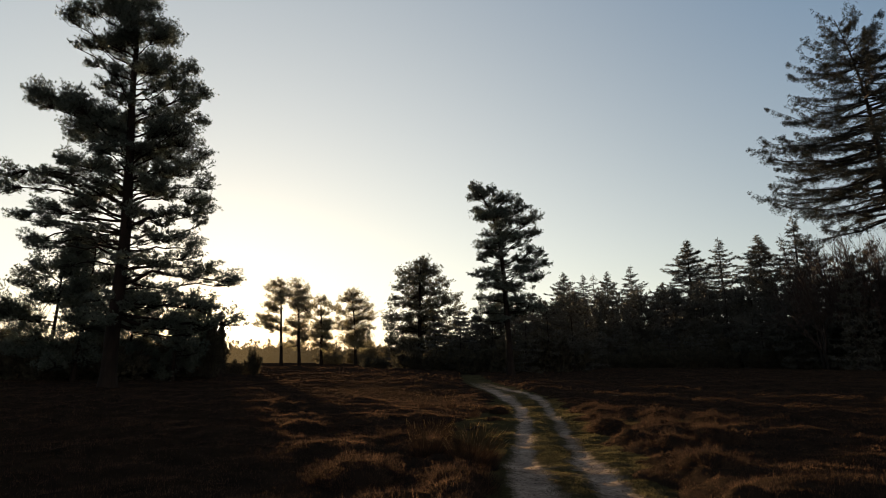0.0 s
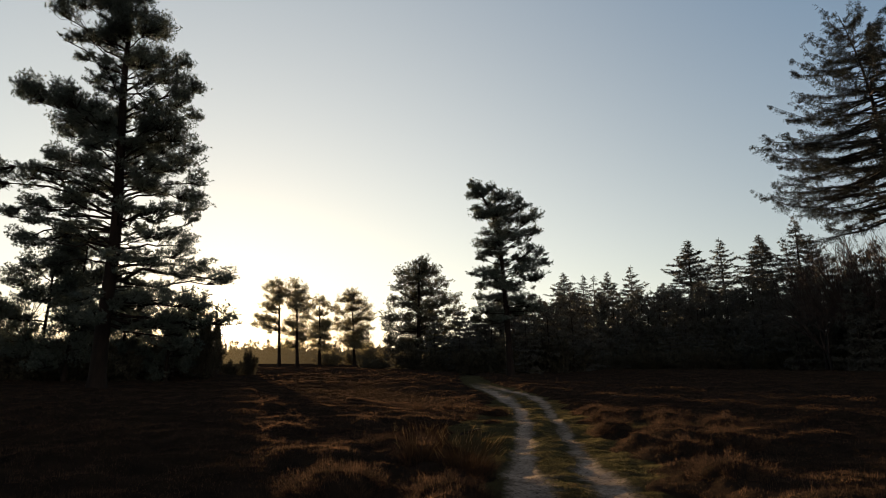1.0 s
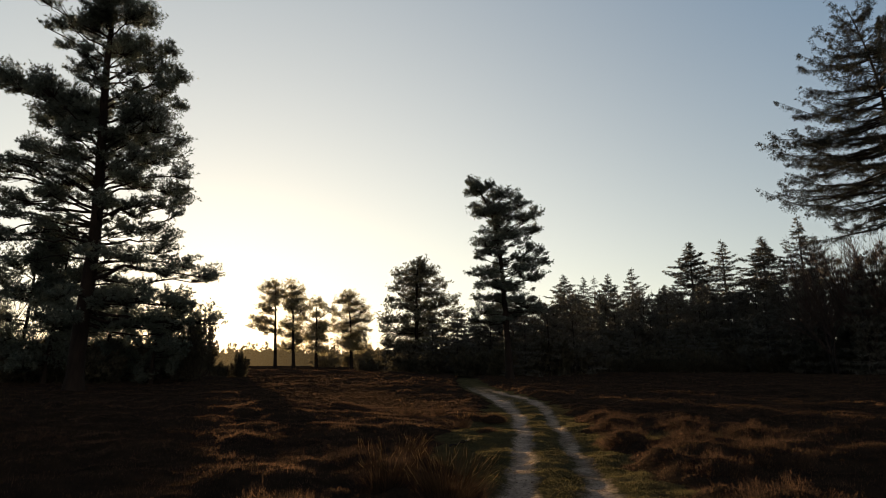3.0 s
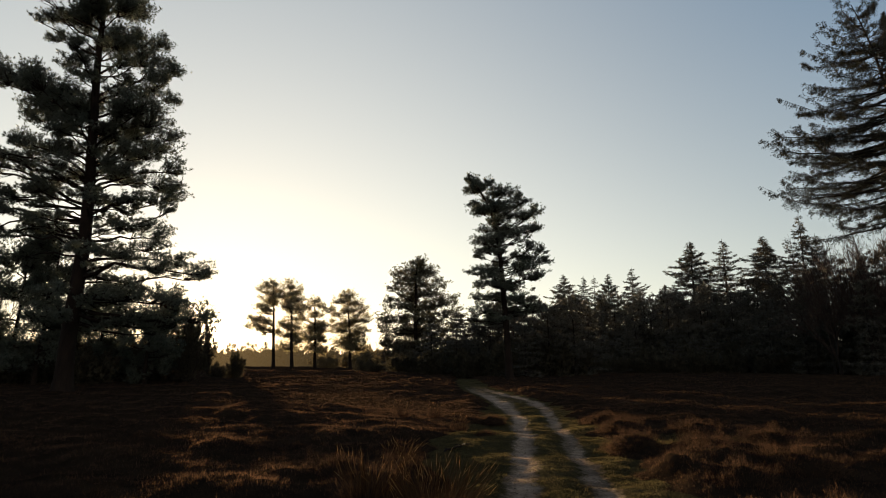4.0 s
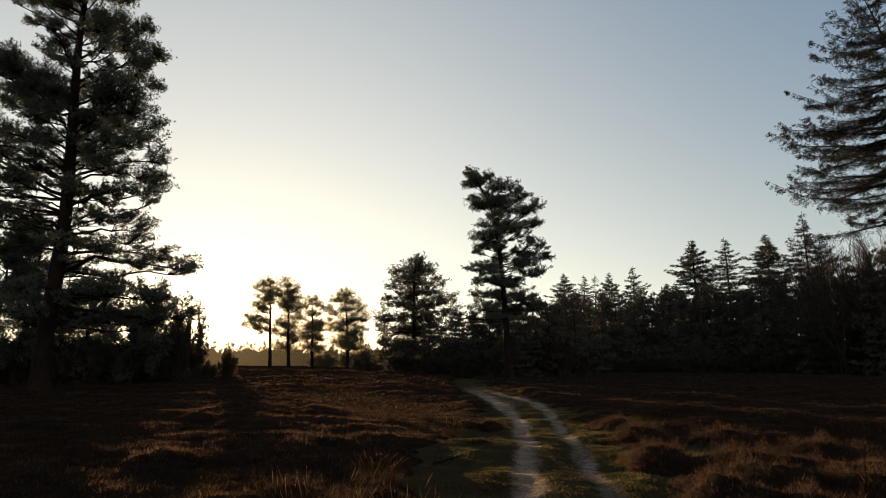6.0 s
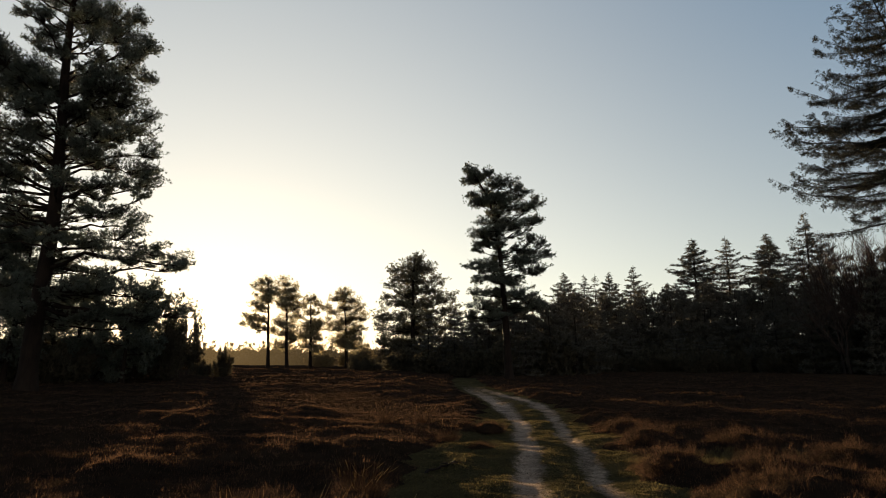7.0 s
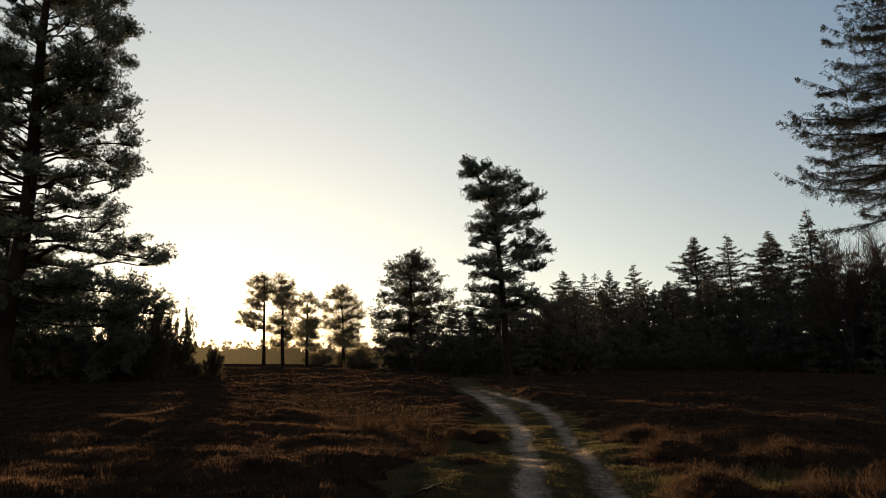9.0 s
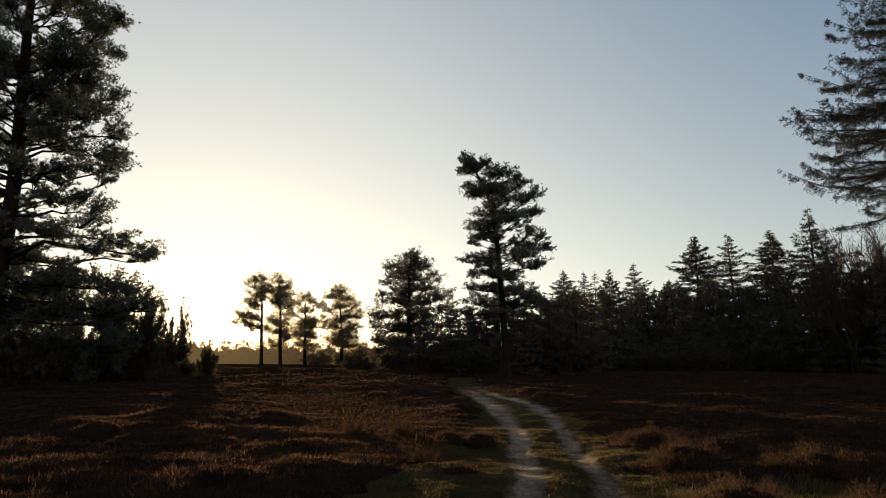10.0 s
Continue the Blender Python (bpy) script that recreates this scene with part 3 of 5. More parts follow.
def conifer(name, place, h, trunk_r, profile, label, group, seed, whorls=34, per=6, droop=0.25, upturn=0.25, density=1.0,
            length=0.2, width=0.06, needles=None, bare_below=0.2, turn=0.0, gappy=0.15, hang=0.5, sway=0.0, split=False, lean=0.0, leader=None):
    """A spruce or fir: whorls of long boughs round a straight stem. profile: pairs of relative height and bough length."""
    rng = rng_for(seed)
    needles = needles or SPRUCE_NEEDLES
    tree = thing(name, place, label, "tree", group, turn)
    z = np.linspace(-0.3, h, 22)
    x = sway * np.sin(z / h * 2.4) - lean * np.clip(z / h, 0, 1) ** 5
    s = Soup()
    s.tube(np.stack([x, 0 * z, z], -1), trunk_r * (0.06 + 0.94 * (1 - np.clip(z, 0, h) / h)), 8)
    part("trunk", s, BARK_GREY, tree, smooth=True)
    hs, rs = zip(*profile)
    limbs, leaves = Soup(), Soup()
    n = 7

    def dress(p, out, reach, zw, own=True):
        """Clothe one bough with needled side shoots."""
        t = np.linspace(0, 1, n)
        limbs.tube(p, np.linspace(0.012 * reach + 0.012, 0.006, n), 4)
        cnt = int(density * (10 + 34 * reach) * (0.6 if zw / h > 0.9 else 1))
        tt = rng.uniform(0.12, 1.0, cnt) ** 0.75
        q = np.stack([np.interp(tt, t, p[:, c]) for c in range(3)], -1)
        side = np.array([-out[1], out[0], 0])
        spanw = (0.10 + 0.24 * reach * np.minimum(tt, 1.15 - tt) * 1.3)
        lat = rng.uniform(-1, 1, cnt)
        q = q + side * (lat * spanw)[:, None] + out * (-0.35 * np.abs(lat) * spanw)[:, None]
        q[:, 2] -= hang * np.abs(rng.normal(size=cnt)) * (0.10 + 0.05 * reach) * (1 - 0.7 * tt)
        if split and own:
            # needles gather in tufts on side sprays, with sky between them
            m = int(7 * reach) + 4
            at = np.sort(rng.uniform(0.10, 1.0, m) ** 0.8)
            root = np.stack([np.interp(at, t, p[:, c]) for c in range(3)], -1)
            long = (0.22 + 0.19 * reach * np.minimum(at, 1.12 - at)) * rng.uniform(0.5, 1.3, m)
            way = unit(out * 0.75 + side * np.where(np.arange(m) % 2, 1, -1)[:, None] * rng.uniform(0.3, 1.2, (m, 1)) + np.array([0, 0, -0.35]) + rng.normal(size=(m, 3)) * 0.3)
            end = root + way * long[:, None]
            limbs.tubes(root, end, 0.012, 0.004)
            pick = rng.integers(0, m, cnt)
            along = rng.uniform(0.05, 1.1, cnt) ** 0.6
            q = root[pick] + way[pick] * (long[pick] * along)[:, None] + rng.normal(size=(cnt, 3)) * 0.10
            lat = np.where(pick % 2, 0.7, -0.7)
        if not own:
            q[:, :2] += rng.normal(size=(cnt, 2)) * (0.75 * (1.05 - tt))[:, None]
        d = unit(out * 0.55 + side * (lat * 0.8)[:, None] + rng.normal(size=(cnt, 3)) * 0.45 + np.array([0, 0, -0.12]))
        qq = np.repeat(q, 4, 0)
        dd = unit(np.repeat(d, 4, 0) + 0.6 * rng.normal(size=(cnt * 4, 3)))
        leaves.blades(qq, dd, rng.uniform(0.6, 1.3, cnt * 4) * length, rng.uniform(0.7, 1.2, cnt * 4) * width, rng)
        if split and own:
            part("foliage", leaves, needles, part("bough", limbs, BARK_GREY, tree))

    for w in range(whorls):
        zw = h * (bare_below + (0.985 - bare_below) * (w + rng.uniform(-0.3, 0.3)) / whorls)
        base_r = np.interp(zw / h, hs, rs)
        for k in range(per):
            if rng.uniform() < gappy:
                continue
            ang = k * 2 * math.pi / per + w * 1.1 + rng.uniform(-0.4, 0.4)
            reach = base_r * (rng.uniform(0.62, 1.12) if split else rng.uniform(0.4, 1.2))
            if split:
                limbs, leaves = Soup(), Soup()
            zb = zw + rng.uniform(-0.5, 0.5) * (1.9 if split else 0.022 * h)
            t = np.linspace(0, 1, n)
            out = np.array([math.cos(ang), math.sin(ang), 0])
            rise = np.interp(zw / h, [0.3, 0.85, 1.0], [-droop, -droop * 0.3, 0.9])
            p = np.outer(t * reach, out)
            p[:, 0] += np.interp(zb, z, x)
            if split:
                p[:, 2] = zb + reach * (rise * rng.uniform(0.5, 1.6) * t + upturn * rng.uniform(0.2, 1.4) * t ** 3)
            else:
                p[:, 2] = zb + reach * (rise * rng.uniform(0.4, 1.7) * t + upturn * rng.uniform(0.3, 1.6) * t ** 3)
            p[1:, :2] += rng.normal(size=(n - 1, 2)) * 0.03 * reach
            dress(p, out, reach, zw)
    if leader:
        limbs, leaves = Soup(), Soup()
        z0, dx, z1 = leader
        t = np.linspace(0, 1, n)
        foot = np.interp(z0 * h, z, x)
        p = np.stack([foot + dx * t ** 0.6, 0.2 * t, h * (z0 + (z1 - z0) * t)], -1)
        for _ in range(2):
            dress(p, np.array([0.3, 0, 0.95]), h * (z1 - z0), z0 * h, False)
        part("foliage", leaves, needles, part("second_leader", limbs, BARK_GREY, tree))
    if not split:
        part("branchwork", limbs, BARK_GREY, tree, kind="stuff")
        part("crown", leaves, needles, tree)
    return tree


def bare_tree(name, place, h, label, group, seed, depth=5, mat=None):
    """A leafless broadleaved tree that forks down to fine twigs."""
    rng = rng_for(seed)
    tree = thing(name, place, label, "tree", group)
    trunk, twig = Soup(), Soup()

    def grow(p, d, ln, r, lvl):
        n = 5
        pts = [p]
        for _ in range(n - 1):
            d = unit(d + rng.normal(size=3) * 0.12 + np.array([0, 0, 0.05]))
            pts.append(pts[-1] + d * ln / (n - 1))
        (trunk if lvl < 1 else twig).tube(pts, np.linspace(r, r * 0.62, n), 7 if lvl == 0 else 4 if lvl < 3 else 3)
        if lvl >= depth:
            return
        for _ in range(rng.integers(2, 4) if lvl else 5):
            k = rng.integers(1 if lvl else 2, n)
            nd = unit(d + rng.normal(size=3) * (0.55 if lvl else 0.45) + np.array([0, 0, 0.1]))
            grow(pts[k], nd, ln * rng.uniform(0.55, 0.8), r * rng.uniform(0.42, 0.6), lvl + 1)
        grow(pts[-1], d, ln * 0.72, r * 0.6, lvl + 1)

    grow(np.array([0, 0, -0.2]), np.array([0, 0, 1.0]), h * 0.36, 0.012 * h + 0.05, 0)
    part("trunk", trunk, BARK_GREY, tree, smooth=True)
    part("branchwork", twig, mat or TWIGS, tree, kind="stuff")
    return tree


def bushy(name, place, h, r, label, group, seed, tris=9000, pointed=0.6, needles=None, blade=(0.16, 0.05)):
    """A juniper or low evergreen bush: a ragged flame or dome of upward sprays on several stems."""
    rng = rng_for(seed)
    bush = thing(name, place, label, "bush", group)
    stems, leaves = Soup(), Soup()
    k = 26
    a = rng.uniform(0, 6.28, k)
    rr = np.sqrt(rng.uniform(0, 1, k)) * r
    for i in range(k):
        top = h * (1 - pointed * (rr[i] / r) ** 1.2) * rng.uniform(0.72, 1.05)
        foot = np.array([math.cos(a[i]) * rr[i] * 0.35, math.sin(a[i]) * rr[i] * 0.35, -0.1])
        tip = np.array([math.cos(a[i]) * rr[i], math.sin(a[i]) * rr[i], top])
        line = curve(foot, tip, 0.0, 5, 0.04 * h, rng)
        stems.tube(line, np.linspace(0.03, 0.008, 5), 4)
        n = tris // k // 4
        t = rng.uniform(0.08, 1.0, n) ** 0.8
        q = np.stack([np.interp(t, np.linspace(0, 1, 5), line[:, c]) for c in range(3)], -1)
        q += rng.normal(size=(n, 3)) * (r * 0.22) * (1.15 - t)[:, None]
        q[:, 2] = np.maximum(q[:, 2], 0.02)
        d = unit((q - line[0]) * np.array([1, 1, 0.4]) + np.array([0, 0, 0.6 * h]) + rng.normal(size=(n, 3)) * 0.35 * h)
        qq = np.repeat(q, 4, 0)
        dd = unit(np.repeat(d, 4, 0) + 0.5 * rng.normal(size=(n * 4, 3)))
        leaves.blades(qq, dd, rng.uniform(0.6, 1.3, n * 4) * blade[0], rng.uniform(0.7, 1.2, n * 4) * blade[1], rng)
    part("stemwork", stems, BARK_GREY, bush, kind="stuff")
    part("foliage", leaves, needles or JUNIPER_NEEDLES, bush)
    return bush


def on_ground(x, y, sink=0.05):
    return (x, y, float(ground_z(x, y)) - sink)


# the tall pine beside the open heath: pads of foliage from the top down
PINE_TOP = [
    (-2.0, 31.2, 1.4, 0.8), (-2.8, 29.6, 1.3, 0.7), (-1.2, 30.0, 1.3, 0.7), (0.4, 28.9, 0.8, 0.8), (-1.9, 28.2, 1.5, 0.9), (0.1, 27.7, 1.5, 1.0), (-5.6, 28.1, 0.9, 0.9),
    (-4.4, 28.4, 0.9, 0.8), (-3.8, 27.0, 1.2, 0.9), (-4.8, 26.3, 1.0, 0.6), (-5.5, 25.8, 0.6, 0.3), (-4.1, 24.6, 0.7, 0.5),
    (-2.7, 26.1, 1.2, 0.9), (-1.2, 26.1, 1.2, 0.9), (1.2, 26.3, 1.2, 1.0), (0.1, 25.0, 1.4, 0.9), (2.1, 24.3, 1.0, 0.7),
    (3.5, 24.0, 0.7, 0.6), (-3.5, 23.0, 0.9, 0.5), (-2.2, 21.9, 1.0, 0.5), (-1.6, 23.9, 0.8, 0.4), (0.9, 23.4, 1.2, 0.7), (2.6, 23.0, 1.4, 0.7)]
PINE_LEFT = [
    (-8.1, 22.1, 1.0, 0.8), (-7.1, 21.2, 1.2, 1.0), (-6.0, 21.4, 1.2, 1.0), (-4.6, 20.6, 1.2, 0.9), (-5.5, 19.9, 1.2, 0.9), (-3.4, 20.4, 1.2, 0.9),
    (-2.3, 19.7, 1.0, 0.8), (-4.0, 19.1, 1.2, 0.7), (-2.6, 18.6, 1.2, 0.6), (-1.5, 17.7, 1.2, 0.5), (-3.5, 16.7, 1.4, 0.7), (-4.9, 16.5, 1.2, 0.6),
    (-2.8, 15.7, 1.2, 0.6), (-5.0, 15.5, 1.2, 0.6), (-6.3, 15.3, 1.0, 0.5), (-8.1, 15.5, 1.2, 0.6), (-8.9, 15.3, 1.0, 0.7), (-8.5, 14.1, 1.0, 0.6),
    (-3.9, 18.0, 1.0, 0.5), (-2.3, 17.2, 1.1, 0.5), (-1.2, 18.8, 0.9, 0.5), (-7.4, 13.5, 0.8, 0.5), (-4.1, 13.7, 1.4, 0.7), (-2.2, 14.1, 1.2, 0.6), (-2.9, 12.9, 1.2, 0.4), (-7.2, 12.3, 0.9, 0.3), (-8.0, 10.9, 1.0, 0.5)]
PINE_RIGHT = [
    (4.5, 21.9, 0.9, 0.6), (3.3, 21.9, 1.2, 0.6), (1.5, 21.9, 1.0, 0.5), (4.2, 20.6, 1.0, 0.5), (2.4, 20.8, 1.2, 0.5), (0.8, 20.4, 0.8, 0.4), (4.7, 19.6, 0.8, 0.5), (5.0, 16.9, 0.8, 0.5),
    (3.3, 18.6, 1.5, 0.9), (4.1, 17.8, 1.1, 0.9), (2.4, 18.4, 1.2, 0.7), (1.2, 18.6, 1.0, 0.5), (2.8, 17.0, 1.2, 0.6), (1.0, 17.2, 1.0, 0.5),
    (4.2, 16.5, 1.0, 0.6), (2.7, 15.7, 1.2, 0.6), (4.3, 15.3, 1.2, 0.7), (5.3, 14.7, 0.8, 0.6), (4.0, 14.1, 1.4, 0.7), (2.4, 14.1, 1.2, 0.7),
    (5.2, 13.1, 1.2, 0.4), (4.9, 12.3, 1.1, 0.4), (5.6, 11.8, 0.7, 0.4), (3.2, 12.3, 1.0, 0.4), (3.4, 10.6, 1.5, 0.5), (4.9, 10.4, 0.7, 0.5), (4.4, 9.6, 1.1, 0.5)]
PINE_LOW = [
    (-7.2, 10.6, 0.9, 0.4), (-3.5, 12.1, 0.8, 0.3), (-3.6, 10.9, 0.9, 0.4), (1.7, 10.3, 1.0, 0.3), (5.6, 8.6, 1.3, 0.5), (7.0, 8.0, 1.1, 0.5),
    (8.0, 7.5, 0.8, 0.4), (4.9, 7.8, 1.1, 0.5), (3.4, 8.6, 0.8, 0.3), (3.1, 6.9, 0.9, 0.5), (2.5, 6.1, 0.9, 0.5), (4.0, 6.1, 0.9, 0.5),
    (5.5, 6.1, 0.8, 0.6), (6.6, 5.8, 1.0, 0.6), (7.6, 5.2, 0.9, 0.5), (8.4, 4.7, 0.6, 0.3), (6.0, 4.8, 1.1, 0.6), (3.7, 4.8, 1.1, 0.6),
    (4.9, 4.1, 1.1, 0.6), (2.6, 4.5, 0.9, 0.4), (0.8, 7.7, 0.6, 0.3), (1.0, 5.9, 0.7, 0.3)]
PINE_BACK = [(-6.0, 12.9, 1.2, 0.5), (-5.2, 11.6, 1.1, 0.5), (-6.0, 10.1, 1.0, 0.4), (-4.6, 9.0, 1.2, 0.5), (-8.9, 12.6, 0.8, 0.4), (2.0, 12.0, 0.9, 0.4), (1.8, 8.8, 0.8, 0.3)]
pine("scots_pine", on_ground(-22.6, 39.6), 31.5, 0.52, [(0, 0), (4, -0.25), (11, -0.3), (19, -0.5), (24, -0.9), (29, -1.1), (31.5, -1.9)],
     PINE_TOP + PINE_LEFT + PINE_RIGHT + PINE_LOW + PINE_BACK, "tall dark Scots pine with wide ragged boughs on the heath", "pines", 11, 1.05, 0.18, 0.042,
     gather=1.0, full=(1.24, 1.62), crown_fill=0.5, deep=1.0)

# the leaning pine beside the track
PINE_BENT = [
    (-3.8, 20.65, 1.0, 0.4), (-2.8, 20.3, 1.3, 0.55), (-1.8, 20.4, 0.6, 0.4), (-3.6, 19.5, 1.0, 0.6), (-0.2, 19.5, 1.5, 0.4), (-1.1, 19.3, 1.0, 0.5),
    (1.0, 19.3, 0.7, 0.4), (1.6, 18.2, 1.1, 0.5), (0.2, 18.3, 1.3, 0.6), (-3.4, 18.2, 0.8, 0.4), (-2.8, 17.2, 1.3, 0.7), (-1.5, 17.6, 1.1, 0.5),
    (2.9, 17.3, 0.9, 0.5), (2.0, 16.8, 1.3, 0.5), (0.4, 17.0, 1.3, 0.5), (3.0, 15.7, 0.7, 0.5), (2.2, 15.5, 1.3, 0.4), (-0.5, 15.7, 1.3, 0.4),
    (-2.0, 15.3, 1.2, 0.4), (0.5, 14.8, 1.5, 0.5), (-2.4, 14.2, 1.3, 0.6), (-1.2, 14.2, 1.3, 0.5), (-3.1, 13.0, 0.7, 0.5), (-2.0, 13.3, 1.0, 0.5)]
PINE_BENT_LOW = [
    (2.3, 13.5, 1.2, 0.4), (3.6, 13.3, 0.9, 0.4), (1.3, 12.7, 1.0, 0.4), (2.5, 12.5, 1.2, 0.4), (3.8, 12.1, 1.0, 0.4), (1.9, 11.4, 1.4, 0.5),
    (3.5, 10.8, 0.9, 0.4), (2.5, 10.4, 1.1, 0.4), (-2.3, 11.4, 1.2, 0.4), (-3.5, 10.7, 1.0, 0.4), (-1.9, 10.5, 1.2, 0.5), (-2.7, 9.6, 0.9, 0.5),
    (-1.3, 9.6, 1.0, 0.5), (0.6, 9.4, 1.2, 0.4), (-2.9, 8.3, 0.9, 0.5), (-1.5, 8.3, 1.0, 0.5), (1.0, 8.3, 1.0, 0.5), (2.0, 7.5, 1.2, 0.6),
    (-2.9, 7.1, 1.1, 0.6), (-1.5, 6.9, 1.0, 0.5), (0.3, 7.1, 1.0, 0.4), (3.0, 7.1, 1.1, 0.4), (-3.4, 6.1, 0.9, 0.4), (-1.9, 5.9, 1.0, 0.4)]
pine("scots_pine", on_ground(7.18, 61), 20.8, 0.40, [(0, 0), (7, -0.3), (10, -0.5), (13.5, -0.8), (16.1, -1.3), (18.5, -2.0), (20.8, -3.7)],
     PINE_BENT + PINE_BENT_LOW, "dark Scots pine with a bent crown beside the sandy track", "pines", 12, 1.1, 0.18, 0.05,
     gather=1.0, full=(1.3, 1.66), crown_fill=0.6, deep=0.8, stubs=2)

# pines further back
PINE_BROAD = [
    (0.3, 21.3, 1.6, 0.9), (-0.7, 19.9, 2.9, 1.2), (2.1, 19.5, 2.0, 1.2), (-4.0, 19.1, 1.8, 0.7), (-2.7, 17.4, 2.0, 0.8), (4.2, 17.4, 2.0, 0.9),
    (0.1, 17.0, 2.8, 0.9), (-4.3, 15.8, 2.0, 0.7), (-6.3, 13.9, 1.4, 0.6), (-1.9, 14.8, 2.4, 0.8), (2.6, 15.2, 2.4, 0.9), (6.2, 13.9, 2.2, 1.0),
    (4.2, 12.9, 2.0, 0.8), (-4.7, 12.7, 2.0, 0.7), (0.1, 12.5, 2.4, 0.8), (7.8, 11.1, 1.8, 0.8), (5.8, 11.1, 2.0, 0.7), (-5.5, 10.3, 2.4, 1.0),
    (-1.8, 10.3, 2.4, 1.0), (2.6, 10.3, 2.4, 1.0), (-6.2, 8.5, 1.6, 0.9), (-3.8, 7.7, 2.8, 1.1), (0.2, 7.7, 3.2, 1.2), (4.6, 8.5, 2.4, 1.0)]
PINE_BROAD_LOW = [(-5.2, 5.6, 2.4, 1.2), (-1.8, 5.0, 2.8, 1.2), (2.4, 5.6, 2.8, 1.2), (5.6, 6.4, 2.4, 1.1), (7.4, 8.6, 1.8, 0.9), (-3.6, 3.6, 2.2, 1.0), (4.2, 3.8, 2.4, 1.0)]
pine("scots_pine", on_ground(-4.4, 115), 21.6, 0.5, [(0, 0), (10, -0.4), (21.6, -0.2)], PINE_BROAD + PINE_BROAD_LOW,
     "broad Scots pine with a dense flat-layered crown", "pines", 13, 0.28, 0.27, 0.115, gather=1.3, full=(1.24, 2.1), crown_fill=0.7, deep=0.7, needles=HAZE_PALE_NEEDLES)
PINE_A = [(-2.3, 20.0, 1.7, 0.9), (-3.2, 18.6, 1.4, 0.9), (-1.0, 18.3, 1.4, 1.1), (-2.9, 16.6, 1.7, 0.9), (-0.9, 15.9, 1.4, 0.8), (-3.9, 14.3, 1.9, 0.7),
          (-2.2, 13.3, 1.7, 0.7), (-5.4, 11.9, 1.7, 0.8), (-3.5, 11.2, 2.1, 0.8), (-6.0, 10.2, 1.4, 0.7), (-3.6, 9.5, 2.1, 0.8), (-1.6, 10.7, 1.4, 0.6)]
PINE_B = [(-2.0, 19.3, 1.7, 1.1), (-0.5, 18.1, 1.9, 1.2), (-2.8, 16.9, 1.9, 1.0), (0.7, 16.2, 1.7, 1.3), (-0.8, 14.5, 2.4, 1.2), (1.6, 13.8, 1.4, 1.2),
          (-0.2, 12.2, 2.1, 1.2), (-2.0, 10.1, 1.9, 0.8), (0.4, 9.6, 1.9, 1.0), (-1.7, 8.0, 2.3, 0.9), (0.9, 7.1, 1.9, 0.8), (-2.2, 5.3, 2.1, 0.9)]
PINE_C = [(-1.2, 16.3, 1.7, 0.8), (0.6, 15.4, 1.7, 0.7), (-2.3, 14.6, 1.2, 0.7), (3.1, 14.1, 1.5, 0.7), (-0.3, 12.9, 1.7, 0.7), (-2.7, 11.9, 1.2, 0.6),
          (2.5, 11.0, 2.2, 0.7), (-1.1, 10.0, 2.2, 1.2), (1.4, 9.3, 2.2, 0.9), (-2.5, 8.0, 2.2, 1.1), (0.9, 7.3, 2.4, 1.0), (-1.4, 5.6, 2.4, 1.1), (1.5, 4.7, 2.2, 1.1)]
PINE_D = [(-1.7, 18.2, 2.0, 0.9), (-3.4, 16.6, 1.8, 0.7), (0.1, 16.4, 2.3, 0.9), (2.2, 14.6, 2.0, 0.9), (-0.8, 14.6, 2.0, 0.8), (-3.6, 13.4, 2.0, 0.8),
          (3.7, 12.1, 1.5, 0.9), (1.2, 12.1, 2.0, 0.8), (-1.7, 11.1, 2.2, 0.8), (2.8, 9.6, 2.2, 0.8), (-3.7, 9.6, 2.0, 0.9), (-0.6, 7.9, 2.7, 1.1),
          (2.4, 7.4, 1.7, 1.1), (-3.3, 6.7, 2.0, 1.1), (0.9, 5.5, 2.7, 1.4)]
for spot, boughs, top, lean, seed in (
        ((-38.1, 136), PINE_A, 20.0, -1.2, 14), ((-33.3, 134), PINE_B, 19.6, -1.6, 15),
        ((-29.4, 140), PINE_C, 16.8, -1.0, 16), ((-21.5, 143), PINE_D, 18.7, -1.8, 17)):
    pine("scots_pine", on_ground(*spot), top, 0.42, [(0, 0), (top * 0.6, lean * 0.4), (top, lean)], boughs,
         "slender Scots pine with a high open crown, coloured pale for mist", "far pines", seed, 0.32, 0.27, 0.085, MIST_PALE_NEEDLES, gather=1.3, stubs=4, full=(1.3, 2.1), crown_fill=0.5, deep=0.8)


def some_boughs(seed, h, low, width, n):
    """Pads of foliage for a pine of no special shape."""
    r = rng_for(seed)
    out = []
    for i in range(n):
        f = low + (0.98 - low) * (i + 0.5) / n
        w = width * (0.35 + 0.65 * math.sin(math.pi * min(1, (1.08 - f) / (1.08 - low)) * 0.62))
        out.append((r.uniform(-1, 1) * w, f * h, r.uniform(0.45, 0.75) * width * 0.62, r.uniform(0.7, 1.2)))
    return out


